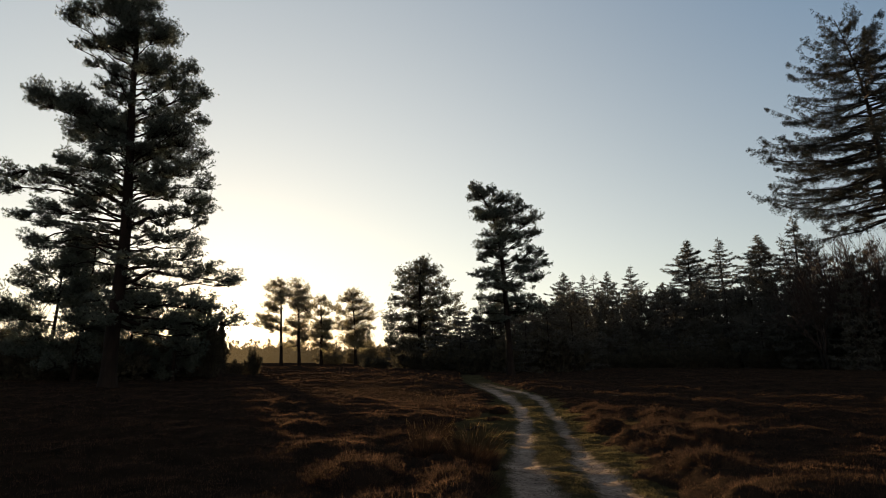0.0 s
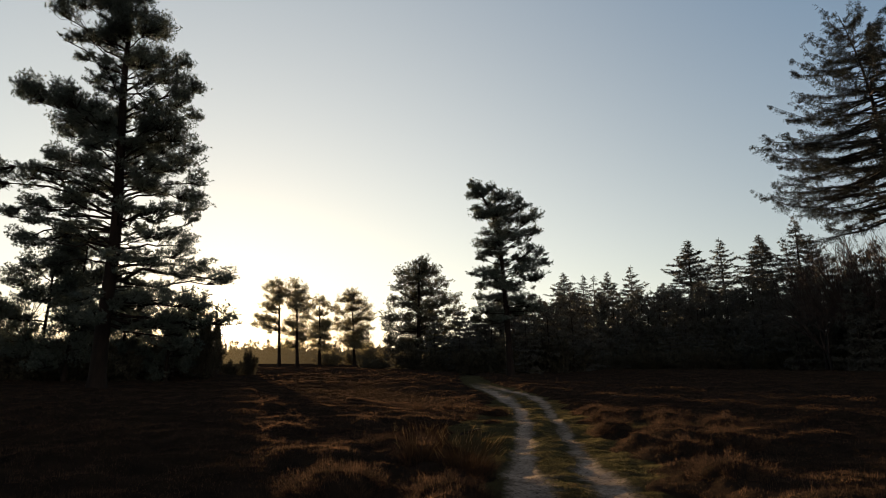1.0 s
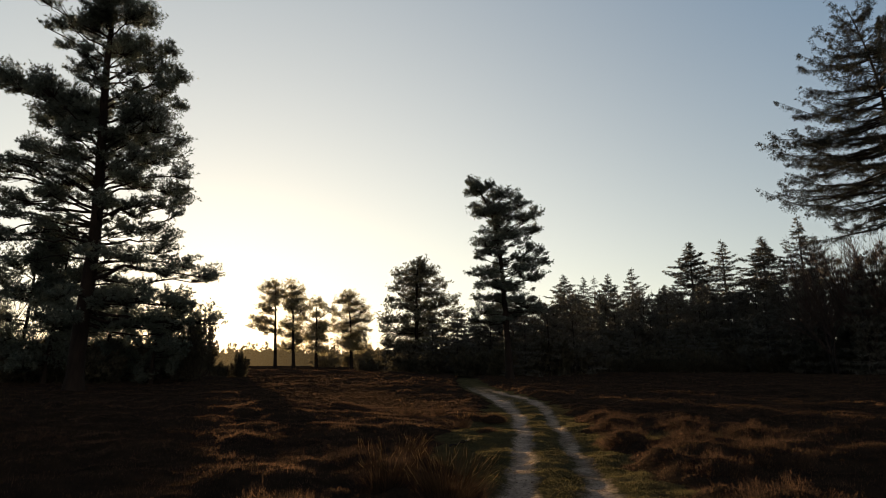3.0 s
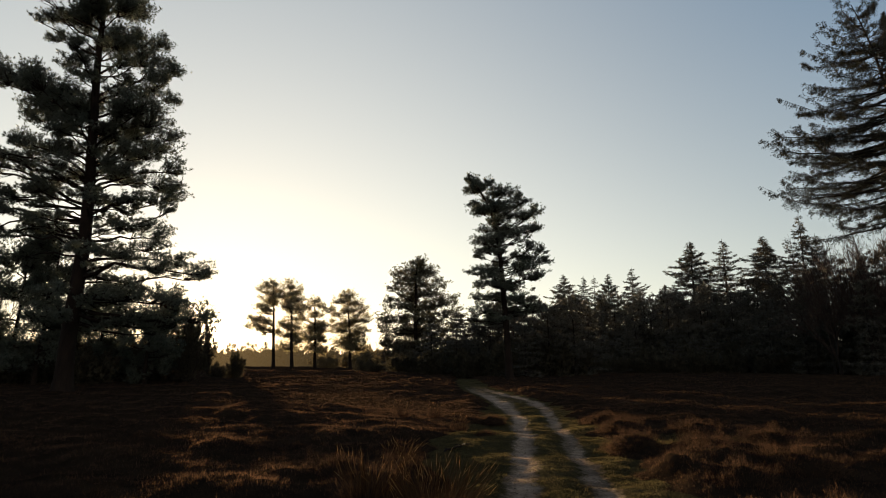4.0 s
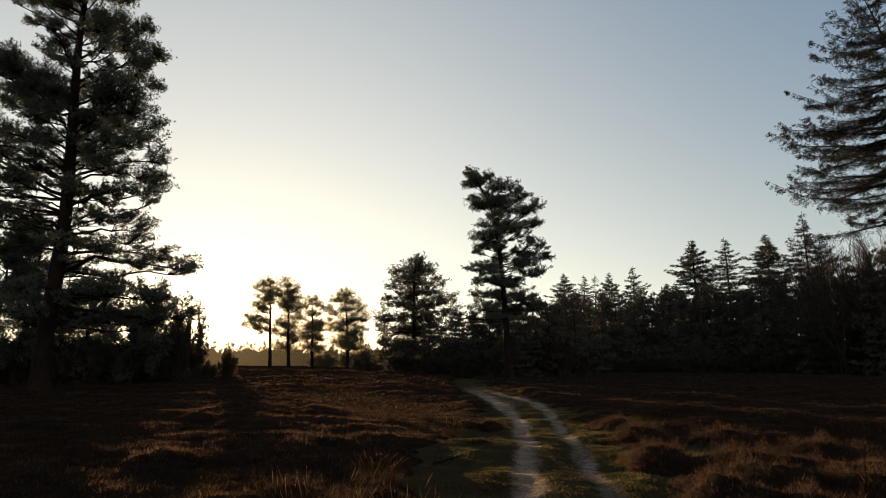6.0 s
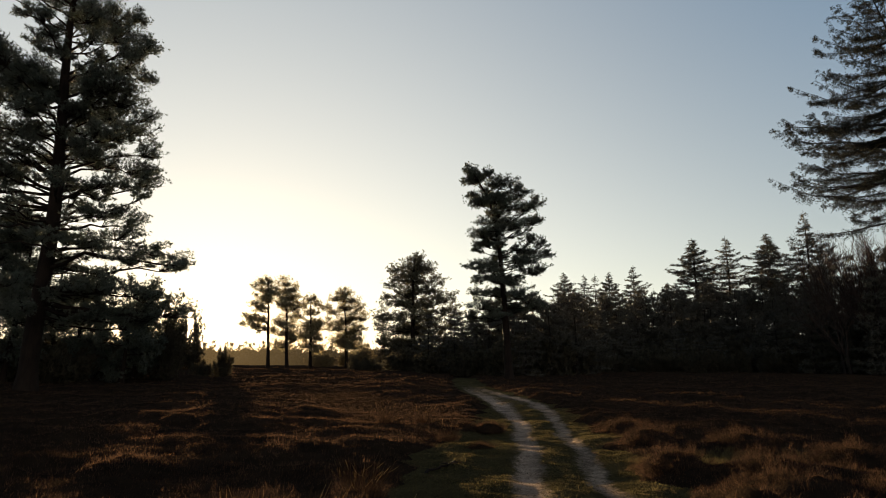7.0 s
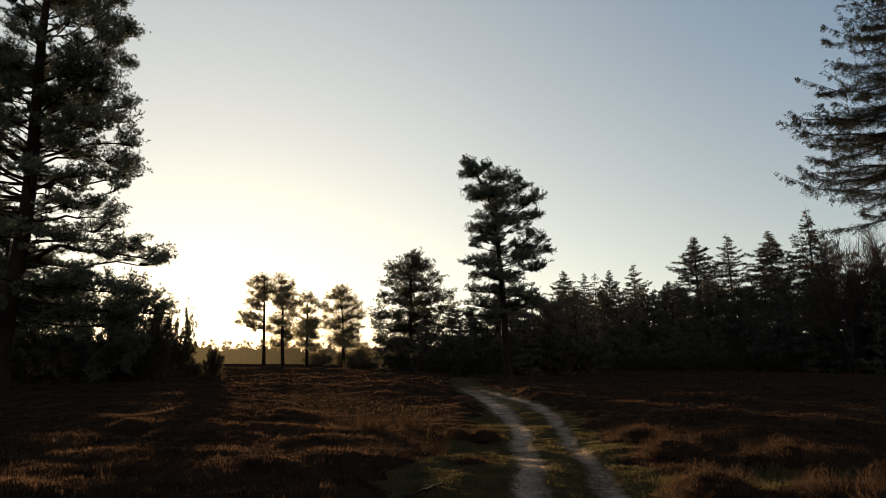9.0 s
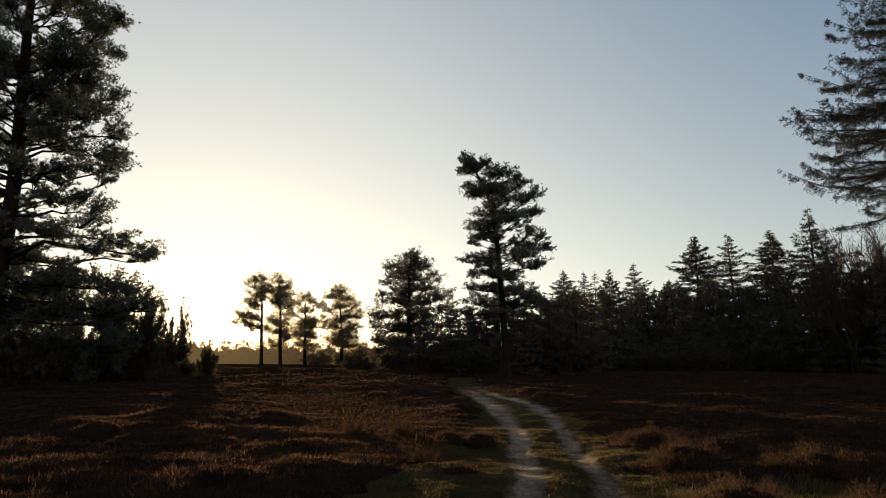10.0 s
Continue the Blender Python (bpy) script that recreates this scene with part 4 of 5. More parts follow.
# darker pines and bushes behind the tall pine
for x, y, h, w, n, seed in ((-35.0, 51, 12.2, 3.9, 13, 31), (-33.0, 56, 10.5, 3.4, 11, 32), (-29.5, 54, 8.5, 3.2, 11, 33), (-25.6, 56, 8.0, 2.6, 11, 34), (-30.4, 48, 12.8, 3.2, 14, 30), (-24.2, 52, 5.6, 2.0, 8, 35)):
    pine("young_pine", on_ground(x, y), h, 0.2, [(0, 0), (h, 0.3)], some_boughs(seed, h, 0.1, w, n),
         "low dense young pine in the shade of taller trees", "young pines", seed, 0.6, 0.19, 0.07, stubs=3, full=(1.38, 1.85), crown_fill=0.55)
bushy("juniper_bush", on_ground(-22.0, 55), 8.2, 1.25, "dark upright juniper bush on the heath", "junipers", 41, 26000, 0.3)
bushy("juniper_bush", on_ground(-21.7, 66), 3.6, 1.1, "small pointed juniper bush in the low sun", "junipers", 42, 16000, 0.5)
bushy("juniper_bush", on_ground(-23.9, 66.6), 2.1, 0.7, "slim juniper bush rimmed by the low sun", "junipers", 48, 7000, 0.6)
bushy("juniper_bush", on_ground(-23.3, 65), 1.7, 1.9, "low spreading juniper bush on the heath", "junipers", 43, 6000, 0.45)
bushy("juniper_bush", on_ground(-11.5, 96), 2.7, 2.9, "round dark juniper bush in front of pines", "junipers", 44, 8000, 0.6, None, (0.3, 0.1))
bushy("juniper_bush", on_ground(-5.0, 98), 3.4, 3.6, "wide dark juniper bush below a broad pine", "junipers", 45, 8000, 0.5, None, (0.3, 0.1))

for x, y, h, r, seed in ((-33.2, 82, 9.0, 0.7, 36), (-32.2, 82.5, 10.0, 0.75, 37), (-31.1, 81.5, 9.4, 0.7, 38), (-34.6, 83, 8.2, 0.8, 39)):
    bushy("columnar_juniper", on_ground(x, y), h, r, "tall slim columnar juniper beyond the young pines", "columnar junipers", seed, 5200, 0.8, None, (0.3, 0.1))

# the great fir at the heath's edge
conifer("douglas_fir", on_ground(46.8, 58), 39.8, 0.55, [(0.3, 9.6), (0.42, 11.2), (0.48, 12.1), (0.58, 12.1), (0.68, 10.8), (0.74, 9.6), (0.83, 6.5), (0.92, 3.7), (1.0, 0.3)],
        "towering fir with long upswept drooping boughs", "firs", 51, 24, 9, 0.24, 0.38, 2.6, 0.165, 0.044, FIR_NEEDLES, 0.42, 0.0, 0.12, 1.9, 0.6, True, 2.7, (0.80, 1.5, 0.985))

# spruces that stand over the wood
SPRUCE_PROFILE = [(0.1, 5.5), (0.5, 4.9), (0.75, 2.9), (0.88, 1.15), (0.95, 0.42), (1.0, 0.1)]
SPRUCES = [(42.1, 198, 30.5, 2.0), (47.1, 190, 28.8, 1.6), (50.9, 190, 29.0, 1.5), (55.8, 190, 29.6, 1.6), (62.6, 186, 31.0, 1.9), (62.4, 170, 22.0, 0.8),
           (70.4, 161, 34.3, 2.3), (66.5, 165, 23.2, 1.2), (78.6, 159, 34.6, 2.1), (86.4, 152, 34.0, 2.5), (88.7, 139, 36.6, 1.8), (92.8, 140, 32.0, 1.5)]
spruce_kinds = []
for i, (x, y, h, wide) in enumerate(SPRUCES):
    base_h = 30.0
    if i < 3:
        tree = conifer("spruce", (x, y, 0), base_h, 0.3, SPRUCE_PROFILE, "dark spruce with a thin pointed top above the wood", "spruces", 61 + i,
                       (34, 27, 22)[i], 6, 0.62 - 0.08 * i, 0.4, (0.5, 0.36, 0.25)[i], 0.42, 0.11, SPRUCE_NEEDLES, 0.35, 0.0, 0.14 + 0.12 * i, 0.6, 0.25)
        spruce_kinds.append(tree)
    else:
        tree = copy_thing(spruce_kinds[{6: 0, 8: 1, 11: 1}.get(i, i % 3)], Matrix())
    k = 1.05 * h / base_h
    tree.matrix_basis = pose(*on_ground(x, y), 0, 0, 47 * i) @ Matrix.Diagonal((wide, wide, k, 1))

# the dark wood below them: pines and firs of mixed height
wood_rng = rng_for(7)
WOOD_KINDS = []
for i in range(2):
    h = 13.0
    WOOD_KINDS.append(pine("woodland_pine", (0, 0, 0), h, 0.2, [(0, 0), (h, 0.4)], some_boughs(80 + i, h, 0.12, 3.4, 13),
                           "dark pine at the edge of the wood", "woodland trees", 80 + i, 0.13, 0.42, 0.16, needles=SPRUCE_NEEDLES, stubs=0, crown_fill=0.0, fine=False, full=(1.2, 1.5)))
for i in range(4):
    WOOD_KINDS.append(conifer("woodland_fir", (0, 0, 0), 13.0, 0.18, [(0.05, 3.2), (0.5, 2.6), (0.85, 1.1), (1, 0.2)], "dark fir at the edge of the wood", "woodland trees",
                              90 + i, 15, 6, 0.15, 0.15, 0.26, 0.45, 0.155, SPRUCE_NEEDLES, 0.06, 0.0, 0.12, 0.8, 0.1))
spots = [(10.5, 73, 8.6), (14.0, 76, 9.2), (18.5, 82, 10.2), (9.5, 84, 9.3), (7.3, 87, 9.3), (11.7, 82, 9.3), (-1.0, 88, 8.5), (2.5, 84, 9.0), (6.0, 90, 9.5), (12.5, 86, 9.6), (22.0, 88, 11.5),
         (60, 98, 16), (64, 96, 18), (68, 98, 20), (73, 100, 21), (66, 104, 19), (77, 102, 22), (58, 104, 15), (71, 92, 17), (66, 91, 18), (74, 89, 19), (79, 96, 21), (62, 86, 16), (66, 88, 18), (70, 86, 18.5), (75, 90, 20), (79, 92, 21),
         (62, 124, 19), (66, 122, 20), (70, 120, 20), (56, 126, 18), (75, 117, 20), (50, 128, 17), (45, 130, 16), (-13.5, 150, 9.0), (-10.5, 148, 8.5)]
for row, (near, lo, hi) in enumerate(((0, 7, 11), (14, 10, 15), (32, 13, 20))):
    # the edge of the wood runs from beyond the leaning pine round to the great fir
    for t in np.linspace(0, 1, 21):
        ex = np.interp(t, [0, 0.25, 0.6, 1], [3, 22, 58, 84]) + wood_rng.uniform(-2, 2)
        ey = np.interp(t, [0, 0.25, 0.6, 1], [96, 112, 112, 78]) + near + wood_rng.uniform(-2.5, 2.5)
        spots.append((ex + near * 0.35, ey, wood_rng.uniform(lo, hi)))
edge_count = len(spots)
# a closed canopy behind, over which only the spruces rise
spots += [(27 + 3.4 * i, 147 - 0.55 * max(0, i - 12) * 2.2 + (i % 2) * 5, 17.2 + 0.12 * i + (i * 7 % 5) * 0.4) for i in range(22)]
used = [False] * len(WOOD_KINDS)
for n_spot, (x, y, h) in enumerate(spots):
    k = int(wood_rng.integers(0, len(WOOD_KINDS))) if n_spot < edge_count else n_spot % 2
    tree = copy_thing(WOOD_KINDS[k], Matrix()) if used[k] else WOOD_KINDS[k]
    used[k] = True
    f = h / 13.0
    tree.matrix_basis = pose(*on_ground(x, y), 0, 0, wood_rng.uniform(0, 360)) @ Matrix.Diagonal((f ** 0.5, f ** 0.5, f, 1))

# undergrowth along the edge of the wood and behind the tall pine
scrub = [bushy("scrub_bush", (0, 0, 0), 4.0, 2.6, "dense dark evergreen scrub at the foot of the trees", "scrub", 46 + i, 6000, 0.4, None, (0.42, 0.15)) for i in range(3)]
scrub_spots = [(np.interp(t, [0, 0.25, 0.6, 1], [1, 22, 56, 84]), np.interp(t, [0, 0.25, 0.6, 1], [90, 106, 106, 72]), 1.0) for t in np.linspace(0, 1, 24)]
scrub_spots += [(np.interp(t, [0, 0.25, 0.6, 1], [4, 25, 62, 92]), np.interp(t, [0, 0.25, 0.6, 1], [102, 119, 121, 84]), 1.7) for t in np.linspace(0, 1, 26)]
scrub_spots += [(24 + 4.0 * i, 138 + (i % 2) * 5, 2.6) for i in range(12)]
scrub_spots += [(-26.4 - 2.9 * i, 58 + (i % 3) * 3.0, 1.25) for i in range(14)]
scrub_spots += [(-28.5 - 3.0 * i, 50 + i, 0.85) for i in range(6)]
scrub_spots += [(-64 - 5 * i, 62 + 3 * i, 1.4) for i in range(5)]
scrub_spots += [(-1.6, 84, 0.95), (-4.4, 91, 0.9), (8.5, 76, 1.2), (13.0, 79, 1.5), (17.5, 84, 1.4), (3.5, 80, 1.0), (-6, 105, 1.2), (-2, 101, 1.1), (2, 99, 1.2), (6, 98, 1.3), (7.6, 79, 1.3), (10.2, 80, 1.4), (74, 112, 2.2), (80, 108, 2.2), (86, 104, 2.2)]
for i, (x, y, k) in enumerate(scrub_spots):
    bush = scrub[i] if i < 3 else copy_thing(scrub[i % 3], Matrix())
    f = k * wood_rng.uniform(0.85, 1.2)
    bush.matrix_basis = pose(*on_ground(x + wood_rng.uniform(-0.8, 0.8), y + wood_rng.uniform(-1.5, 1.5), 0.1), 0, 0, 77 * i) @ Matrix.Diagonal((f, f, f, 1))

# low wood behind the far pines, its leaf colour paled for golden mist
glade = [bushy("scrub_bush", (0, 0, 0), 6.7, 3.6, "low scrub behind the far pines, coloured pale gold for mist", "misty scrub", 146 + i, 3600, 0.35, MIST_GOLD_SCRUB, (0.5, 0.2)) for i in range(3)]
for i in range(9):
    bush = glade[i] if i < 3 else copy_thing(glade[i % 3], Matrix())
    f = wood_rng.uniform(0.8, 1.15)
    bush.matrix_basis = pose(*on_ground(-36 + 3.6 * i + wood_rng.uniform(-1.0, 1.0), 176 + wood_rng.uniform(-6, 10), 0.1), 0, 0, 61 * i) @ Matrix.Diagonal((f * 1.2, f * 1.2, f * (0.6 + 0.07 * i), 1))

# leafless trees
first_bare = bare_tree("bare_oak", on_ground(70, 92), 22.0, "leafless brown oak at the edge of the wood", "bare trees", 71)
for x, y, s in ((66, 90, 0.95), (62, 94, 0.85), (64, 87, 0.85), (68, 86, 0.9), (72, 88, 0.95), (75, 93, 1.0), (69, 96, 1.0), (60, 90, 0.72), (78, 88, 0.95), (76, 118, 1.15), (81, 92, 1.05), (84, 96, 1.1), (73, 84, 0.9), (80, 86, 0.95), (86, 90, 1.1), (-52, 70, 0.52), (-57, 74, 0.45), (13.5, 100, 0.62)):
    copy_thing(first_bare, pose(*on_ground(x, y), 0, 0, x * 7) @ Matrix.Diagonal((s, s, s, 1)))


# ---- far woods all round the heath ----
def far_woods():
    rng = rng_for(99)
    s = Soup()
    for a in np.arange(-60, 60, 0.5):
        for _ in range(2):
            ang = radians(a + rng.uniform(-0.3, 0.3))
            d = rng.uniform(420, 520)
            base = np.array([math.sin(ang) * d, math.cos(ang) * d, 1.0])
            h = rng.uniform(13, 20) * d / 450
            n = 240
            t = rng.uniform(0, 1, n)
            w = 3.4 * (1.05 - t) ** 0.7
            p = base + np.stack([rng.normal(size=n) * w, rng.normal(size=n) * w * 0.5, t * h], -1)
            s.blades(p, unit(rng.normal(size=(n, 3)) + np.array([0, 0, 0.3])), rng.uniform(0.7, 1.6, n), rng.uniform(0.5, 1.2, n), rng)
    # a closed foot of undergrowth
    ang = np.radians(np.arange(-80, 80.1, 0.1))
    low = np.stack([np.sin(ang) * 530, np.cos(ang) * 530, np.full(len(ang), -2.0)], -1)
    crest = 19.5 + 1.6 * np.sin(ang * 41) + 1.1 * np.sin(ang * 97 + 2) + 0.9 * np.sin(ang * 233 + 1) + rng.normal(size=len(ang)) * 0.7
    high = low + np.stack([0 * ang, 0 * ang, crest], -1)
    n = len(ang)
    i = np.arange(n - 1)
    s.add(np.concatenate([low, high]), np.concatenate([np.stack([i, i + 1, i + 1 + n], -1), np.stack([i, i + 1 + n, i + n], -1)]))
    ob = new("far_woods", s.mesh("far_woods", MIST_GLOW_WOODS))
    return tagged(ob, "distant woods with a sunlit mist glow put into them", "woods", kind="stuff")


far_woods()


# ---- heather, turf and small things ----
def heather(name, xs, ys, count, seed, height, width, stems, label, sprigs=HEATHER_SPRIGS):
    """Sprigs of heather all over the mounds between the given bounds."""
    rng = rng_for(seed)
    x = rng.uniform(*xs, count)
    y = ys[0] + (ys[1] - ys[0]) * rng.uniform(0, 1, count) ** 1.25
    h = heath_h(x, y)
    keep = (verge(x, y) > -0.10) & (np.abs(x) < 4.0 + 0.85 * np.maximum(y, 6.0))
    x, y, h = x[keep], y[keep], h[keep]
    e = 0.12
    gx = (heath_h(x + e, y) - heath_h(x - e, y)) / (2 * e)
    gy = (heath_h(x, y + e) - heath_h(x, y - e)) / (2 * e)
    up = unit(np.stack([-gx * 0.8, -gy * 0.8, np.ones_like(x)], -1))
    base = np.stack([x, y, ground_height(x, y) - h * 0.06 - 0.01], -1)
    s = Soup()
    b = np.repeat(base, stems, 0) + rng.normal(size=(len(x) * stems, 3)) * np.array([0.035, 0.035, 0.01])
    lean = np.repeat(rng.normal(size=(len(x), 3)) * np.array([0.3, 0.3, 0.1]), stems, 0)
    d = unit(np.repeat(up, stems, 0) + lean + np.array([0, 0, 0.5]) + rng.normal(size=(len(b), 3)) * np.array([0.42, 0.42, 0.2]))
    tall = np.repeat(rng.uniform(0.55, 1.0, len(x)) + 0.5 * (rng.uniform(size=len(x)) > 0.93), stems)
    ln = height * (0.55 + np.repeat(np.clip(h, 0, 0.4), stems) * 2.0) * tall * rng.uniform(0.6, 1.2, len(b))
    s.blades(b, d, ln, width * rng.uniform(0.6, 1.3, len(b)), rng)
    return tagged(new(name, s.mesh(name, sprigs)), label, "heather", kind="stuff")


heather("near_heather", (-11, 15), (6.0, 15), 62000, 201, 0.075, 0.0058, 7, "brown winter heather in dense low bushes near the track")
heather("trackside_heather", (-9, 12), (-6, 6.2), 22000, 205, 0.14, 0.012, 4, "brown winter heather either side of the track")
heather("heather_mounds", (-22, 27), (14, 27), 100000, 204, 0.085, 0.008, 5, "brown winter heather in soft mounds on the heath")
heather("heather_carpet", (-36, 44), (25, 50), 110000, 202, 0.10, 0.016, 3, "brown winter heather carpeting the open heath", FAR_HEATHER)
heather("distant_heather", (-95, 110), (46, 125), 120000, 203, 0.13, 0.055, 2, "dark winter heather running back to the trees", FAR_HEATHER)


def turf():
    """Short grass and moss tufts on the verges and between the ruts."""
    rng = rng_for(210)
    n = 250000
    y = np.where(rng.uniform(0, 1, n) < 0.1, rng.uniform(-6, 6.5, n), 6.5 + 30 * rng.uniform(0, 1, n) ** 1.7)
    l, r = soft_interp(y, TRACK_L), soft_interp(y, TRACK_R)
    x = l - 0.4 + (r - l + 0.8) * rng.uniform(0, 1, n)
    off = x - soft_interp(y, TRACK_C)
    clump = waves(x, y, 33, 0.8, 3)
    keep = rut_depth(off, y) + 0.3 * clump + 0.6 * rng.uniform(-1, 1, n) + np.where((y < 11) & (np.abs(off) < 0.9), 0.25, 0.0) < 0.42
    x, y, clump = x[keep], y[keep], clump[keep]
    s = Soup()
    p = np.stack([x, y, track_z(x, y) - 0.005], -1)
    d = unit(rng.normal(size=(len(x), 3)) * np.array([0.6, 0.6, 0.2]) + np.array([0, 0, 1.0]))
    s.blades(p, d, (0.018 + 0.018 * np.clip(clump + 0.5, 0, 1.5)) * rng.uniform(0.6, 1.5, len(x)), 0.004 + 0.00035 * y, rng)
    return tagged(new("turf", s.mesh("turf", TURF)), "short olive green turf beside and between the ruts", "grass", kind="stuff")


turf()


def rough_grass():
    """Longer wind-bent grass in the strip beside the track."""
    rng = rng_for(212)
    n = 16000
    x, y = rng.uniform(3.6, 7.6, n), rng.uniform(15.0, 17.4, n)
    keep = grass_tongue(x, y) * (0.75 + 0.35 * waves(x, y, 35, 0.7, 2)) > rng.uniform(0.1, 0.8, n)
    x, y = x[keep], y[keep]
    s = Soup()
    p = np.stack([x, y, np.maximum(ground_height(x, y), track_z(x, y)) - 0.02], -1)
    d = unit(rng.normal(size=(len(x), 3)) * np.array([0.5, 0.5, 0.15]) + np.array([0.25, 0, 1.0]))
    s.blades(p, d, rng.uniform(0.05, 0.16, len(x)), 0.009, rng)
    return tagged(new("rough_grass", s.mesh("rough_grass", TURF)), "rough yellowed grass running into the heather", "grass", kind="stuff")


rough_grass()


def tussock(place, h, r, seed, n=260):
    """A clump of dry rush: many thin arching stalks."""
    rng = rng_for(seed)
    ob = thing("grass_tussock", place, "tall tussock of dry straw-coloured rush among heather", "grass", "tussocks")
    s, heads = Soup(), Soup()
    for k in range(n):
        a = rng.uniform(0, 6.28)
        q = math.sqrt(rng.uniform()) * r
        foot = np.array([math.cos(a) * q * 0.5, math.sin(a) * q * 0.5, 0])
        ln = h * rng.uniform(0.55, 1.1)
        tip = foot + np.array([math.cos(a) * (q + 0.15 * ln) + 0.07 * ln, math.sin(a) * (q + 0.15 * ln), ln])
        line = curve(foot, tip, 0.05 * ln, 5, 0.02, rng)
        s.tube(line, [0.0022, 0.002, 0.0018, 0.0016, 0.001], 3)
        if k % 4 == 0:
            d = unit(line[4] - line[3] + rng.normal(size=3) * 0.02)
            heads.tube(np.stack([line[4] - d * 0.12, line[4] - d * 0.05, line[4] + d * 0.02]), [0.001, 0.0022, 0.0008], 3)
    part("straw", s, STRAW, ob, kind="stuff")
    part("seed_fringe", heads, GLINT_SEED_HEADS, ob, "dry seed heads coloured as golden sun glints", kind="stuff")
    b = Soup()
    m = 6 * n + 150
    a = rng.uniform(0, 6.28, m)
    q = np.sqrt(rng.uniform(0, 1, m)) * r * 1.15
    p = np.stack([np.cos(a) * q, np.sin(a) * q, rng.uniform(0, 0.18, m) * h], -1)
    b.blades(p, unit(np.stack([np.cos(a) * 0.5, np.sin(a) * 0.5, np.ones(m)], -1) + rng.normal(size=(m, 3)) * 0.3), rng.uniform(0.25, 0.55, m) * h, 0.004, rng)
    part("foot", b, HEATHER_SPRIGS, ob, "dark heathery foot", kind="stuff")
    return ob


tussock(on_ground(0.5, 9.7, 0.0), 0.62, 0.34, 221, 300)
tussock(on_ground(-0.25, 10.3, 0.0), 0.66, 0.26, 222, 180)
tussock(on_ground(-0.1, 13.2, 0.0), 0.5, 0.25, 223, 90)
for i, (x, y, h) in enumerate(((-0.76, 22.7, 0.55), (0.28, 22.8, 0.5), (0.95, 18.75, 0.42))):
    tussock(on_ground(x, y, 0.0), h, 0.2, 224 + i, 60)


def heather_bush(place, r, h, seed):
    """One rounded heather bush that stands clear of the rest."""
    rng = rng_for(seed)
    ob = thing("heather_bush", place, "rounded brown heather bush at the edge of the track", "bush", "heather bushes")
    s = Soup()
    n = int(8500 * r * r / 0.3)
    u = unit(rng.normal(size=(n, 3)) * np.array([1, 1, 0.8]))
    u[:, 2] = np.abs(u[:, 2])
    lump = 0.95 + 0.26 * np.sin(u[:, 0] * 7 + seed) * np.sin(u[:, 1] * 6 + 2 * seed) + 0.13 * np.sin(u[:, 0] * 15 + 3 * seed) * np.sin(u[:, 2] * 13 + u[:, 1] * 9)
    p = u * np.array([r, r, h]) * lump[:, None] * rng.uniform(0.68, 1.0, (n, 1))
    d = unit(u * 0.7 + np.array([0, 0, 0.6]) + rng.normal(size=(n, 3)) * 0.45)
    s.blades(p, d, rng.uniform(0.03, 0.085, n) * (1 + 0.8 * (rng.uniform(size=n) > 0.93)), 0.0048, rng)
    part("foliage", s, HEATHER_SPRIGS, ob, kind="stuff")
    c = Soup()
    rings = []
    for j in range(6):
        el = j / 5 * math.pi / 2
        a = np.arange(14) * 2 * math.pi / 14
        rings.append(np.stack([np.cos(a) * r * math.cos(el) * 0.82, np.sin(a) * r * math.cos(el) * 0.82, np.full(14, h * 0.82 * math.sin(el))], -1))
    v = np.concatenate(rings)
    i, j = np.meshgrid(np.arange(5), np.arange(14), indexing="ij")
    k = (j + 1) % 14
    f = np.concatenate([np.stack([i * 14 + j, i * 14 + k, (i + 1) * 14 + k], -1).reshape(-1, 3), np.stack([i * 14 + j, (i + 1) * 14 + k, (i + 1) * 14 + j], -1).reshape(-1, 3)])
    c.add(v, f)
    part("core", c, HEATH_SOIL, ob, smooth=True)
    return ob


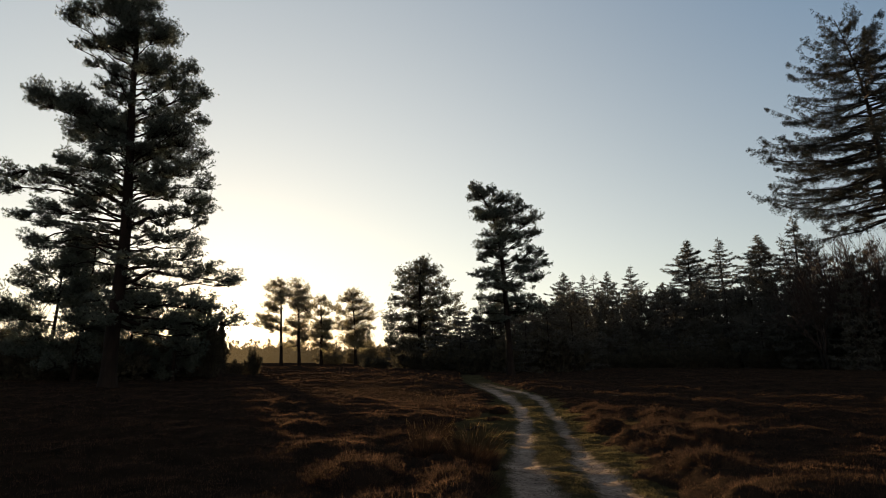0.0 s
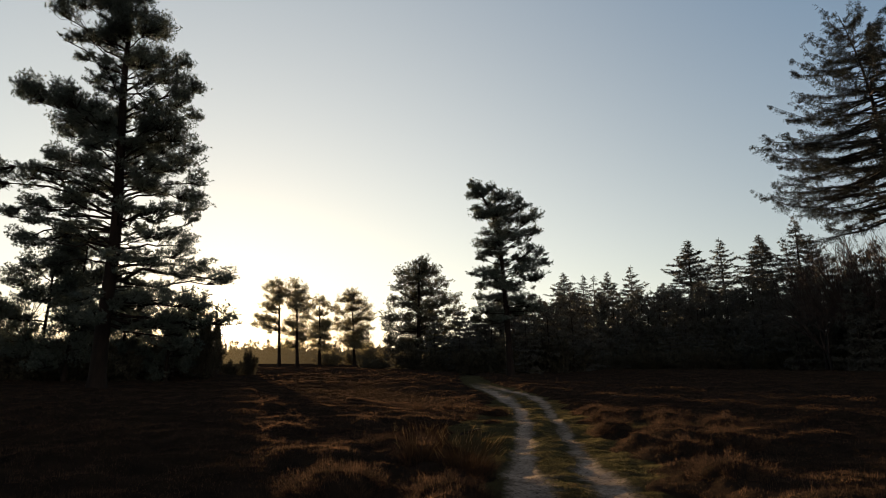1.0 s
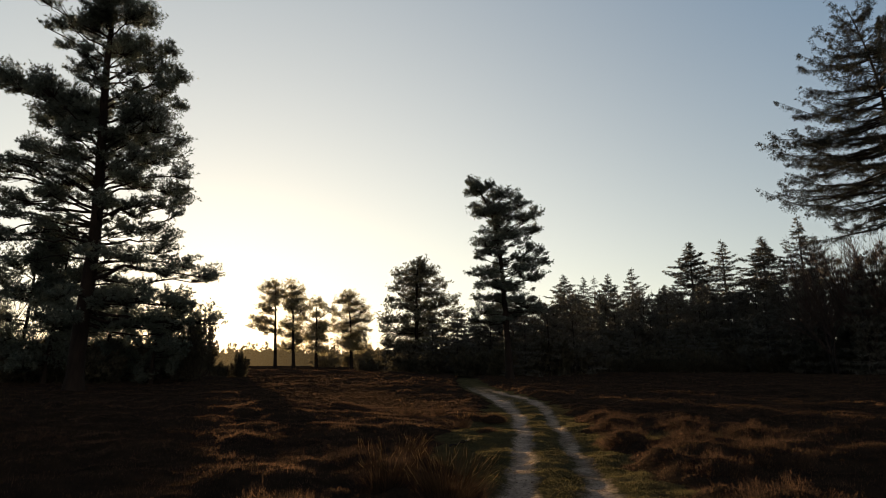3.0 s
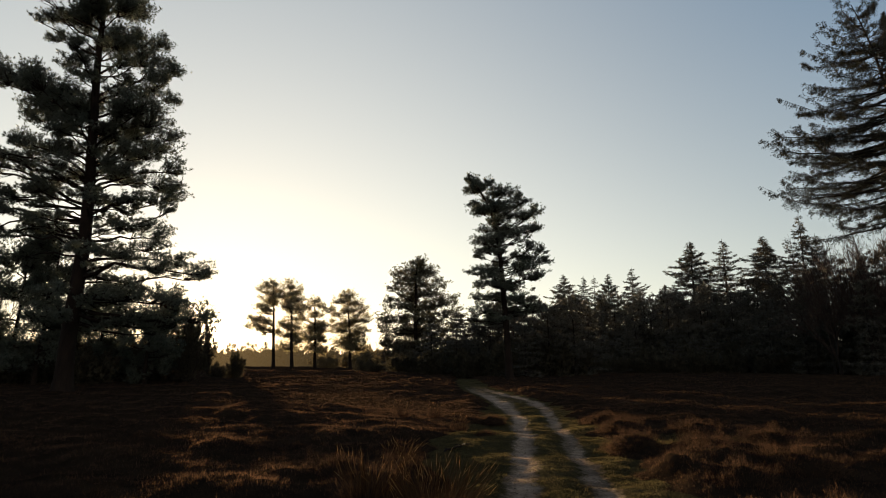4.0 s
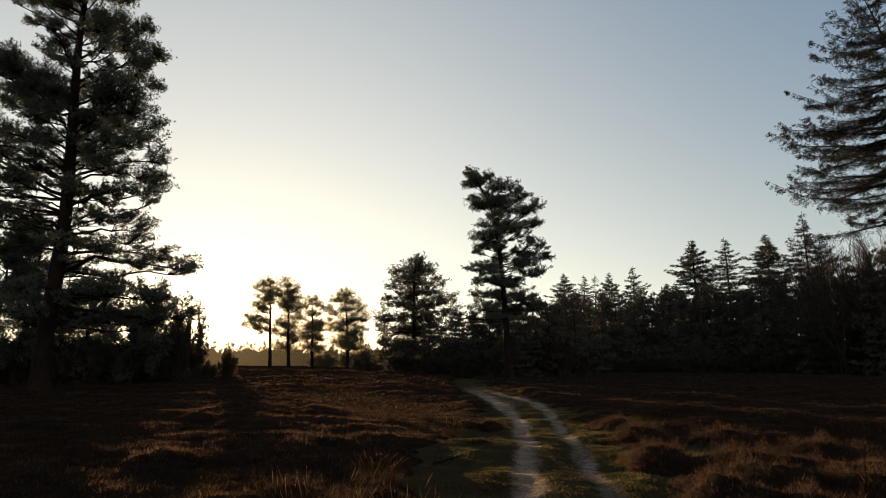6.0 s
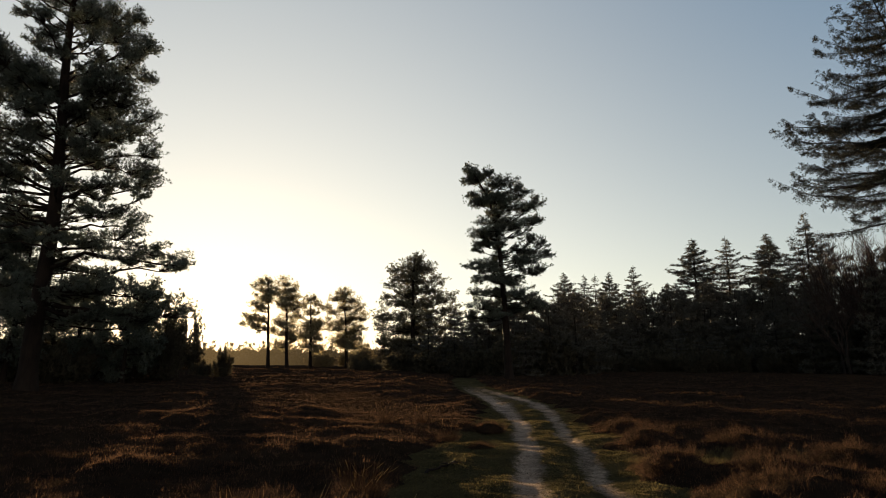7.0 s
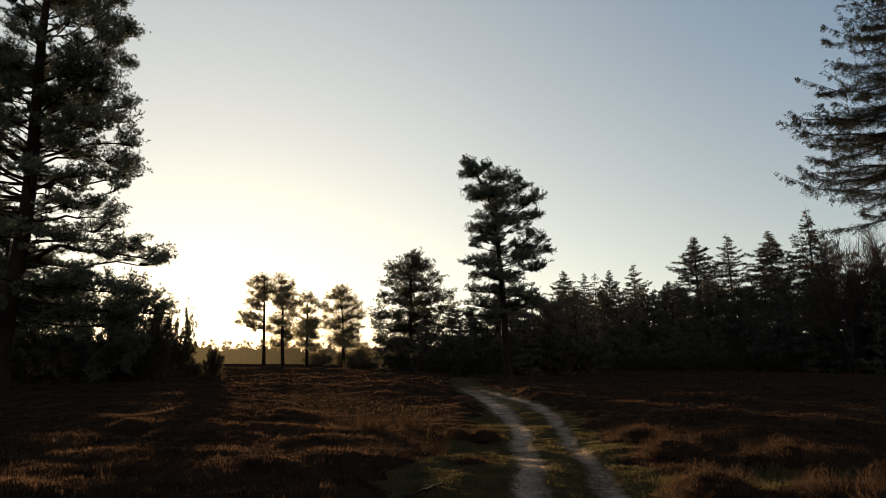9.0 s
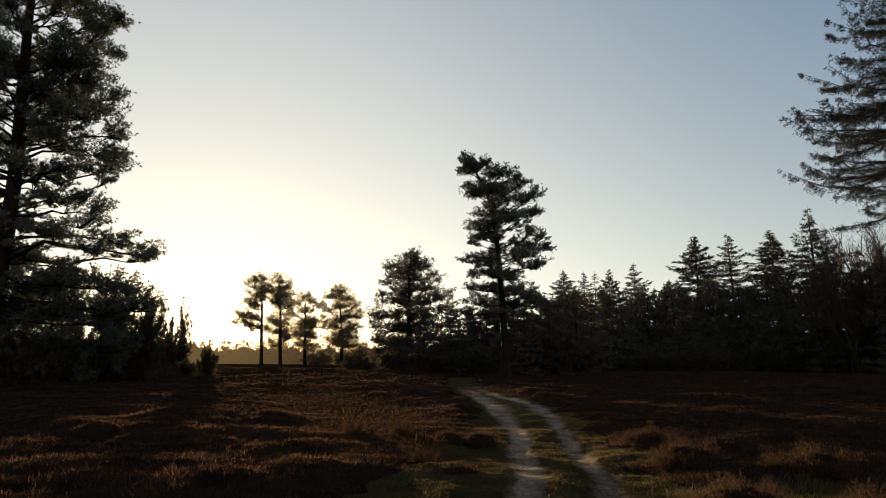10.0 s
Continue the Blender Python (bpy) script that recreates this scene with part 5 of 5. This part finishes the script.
for i, (x, y, r, h) in enumerate(((4.3, 15.3, 0.6, 0.42), (4.75, 13.3, 0.6, 0.45), (4.45, 11.6, 0.55, 0.42), (4.1, 9.2, 0.6, 0.45), (5.6, 12.4, 0.7, 0.5), (5.4, 14.6, 0.7, 0.45),
                                   (5.0, 18.3, 0.65, 0.45), (5.3, 20.5, 0.7, 0.42), (2.0, 21.2, 0.42, 0.27), (1.4, 21.9, 0.34, 0.2),
                                   (1.55, 17.9, 0.28, 0.14), (-0.9, 12.0, 0.6, 0.4), (-1.2, 8.4, 0.75, 0.45), (0.2, 8.0, 0.6, 0.38), (6.4, 17.4, 0.7, 0.48), (7.0, 15.3, 0.75, 0.5))):
    heather_bush(on_ground(x, y, 0.06), r, h, 230 + i)


def dead_branch(name, a, b, arch, r, forks, label, seed, mat):
    rng = rng_for(seed)
    a, b = np.array(a, float), np.array(b, float)
    ob = thing(name, (a[0], a[1], a[2]), label, "branch")
    s = Soup()
    line = curve(a * 0, b - a, arch, 9, 0.025, rng)
    s.tube(line, np.linspace(r, r * 0.4, 9), 6)
    for _ in range(forks):
        p = line[rng.integers(2, 8)]
        q = p + np.array([rng.uniform(-0.25, 0.25), rng.uniform(-0.25, 0.25), rng.uniform(0.01, 0.11)])
        s.tube(curve(p, q, 0.02, 4), np.linspace(r * 0.6, r * 0.2, 4), 5)
    part("wood", s, mat, ob, smooth=True)
    return ob


dead_branch("fallen_branch", (0.55, 15.3, -0.08), (1.1, 16.2, -0.05), 0.05, 0.026, 3, "dark dead branch lying on the mossy verge", 251, BARK_PINE)
dead_branch("arched_stick", (6.6, 23.6, 0.44), (6.65, 21.5, 0.36), 0.10, 0.005, 0, "thin grey dead stick arching over the heather", 252, TWIGS)


def litter():
    """Bits of heather, needles and small stones strewn over the track."""
    rng = rng_for(260)
    n = 6000
    y = 6.5 + 21 * rng.uniform(0, 1, n) ** 1.4
    l, r = soft_interp(y, TRACK_L), soft_interp(y, TRACK_R)
    x = l + (r - l) * rng.uniform(0, 1, n)
    s = Soup()
    p = np.stack([x, y, track_z(x, y) + 0.004], -1)
    a = rng.uniform(0, 6.28, n)
    d = unit(np.stack([np.cos(a), np.sin(a), rng.uniform(-0.1, 0.35, n)], -1))
    s.blades(p, d, rng.uniform(0.02, 0.07, n), rng.uniform(0.004, 0.010, n), rng)
    return tagged(new("track_litter", s.mesh("track_litter", HEATHER_SPRIGS)), "dry heather bits strewn over the sandy track", "litter", kind="stuff")


litter()
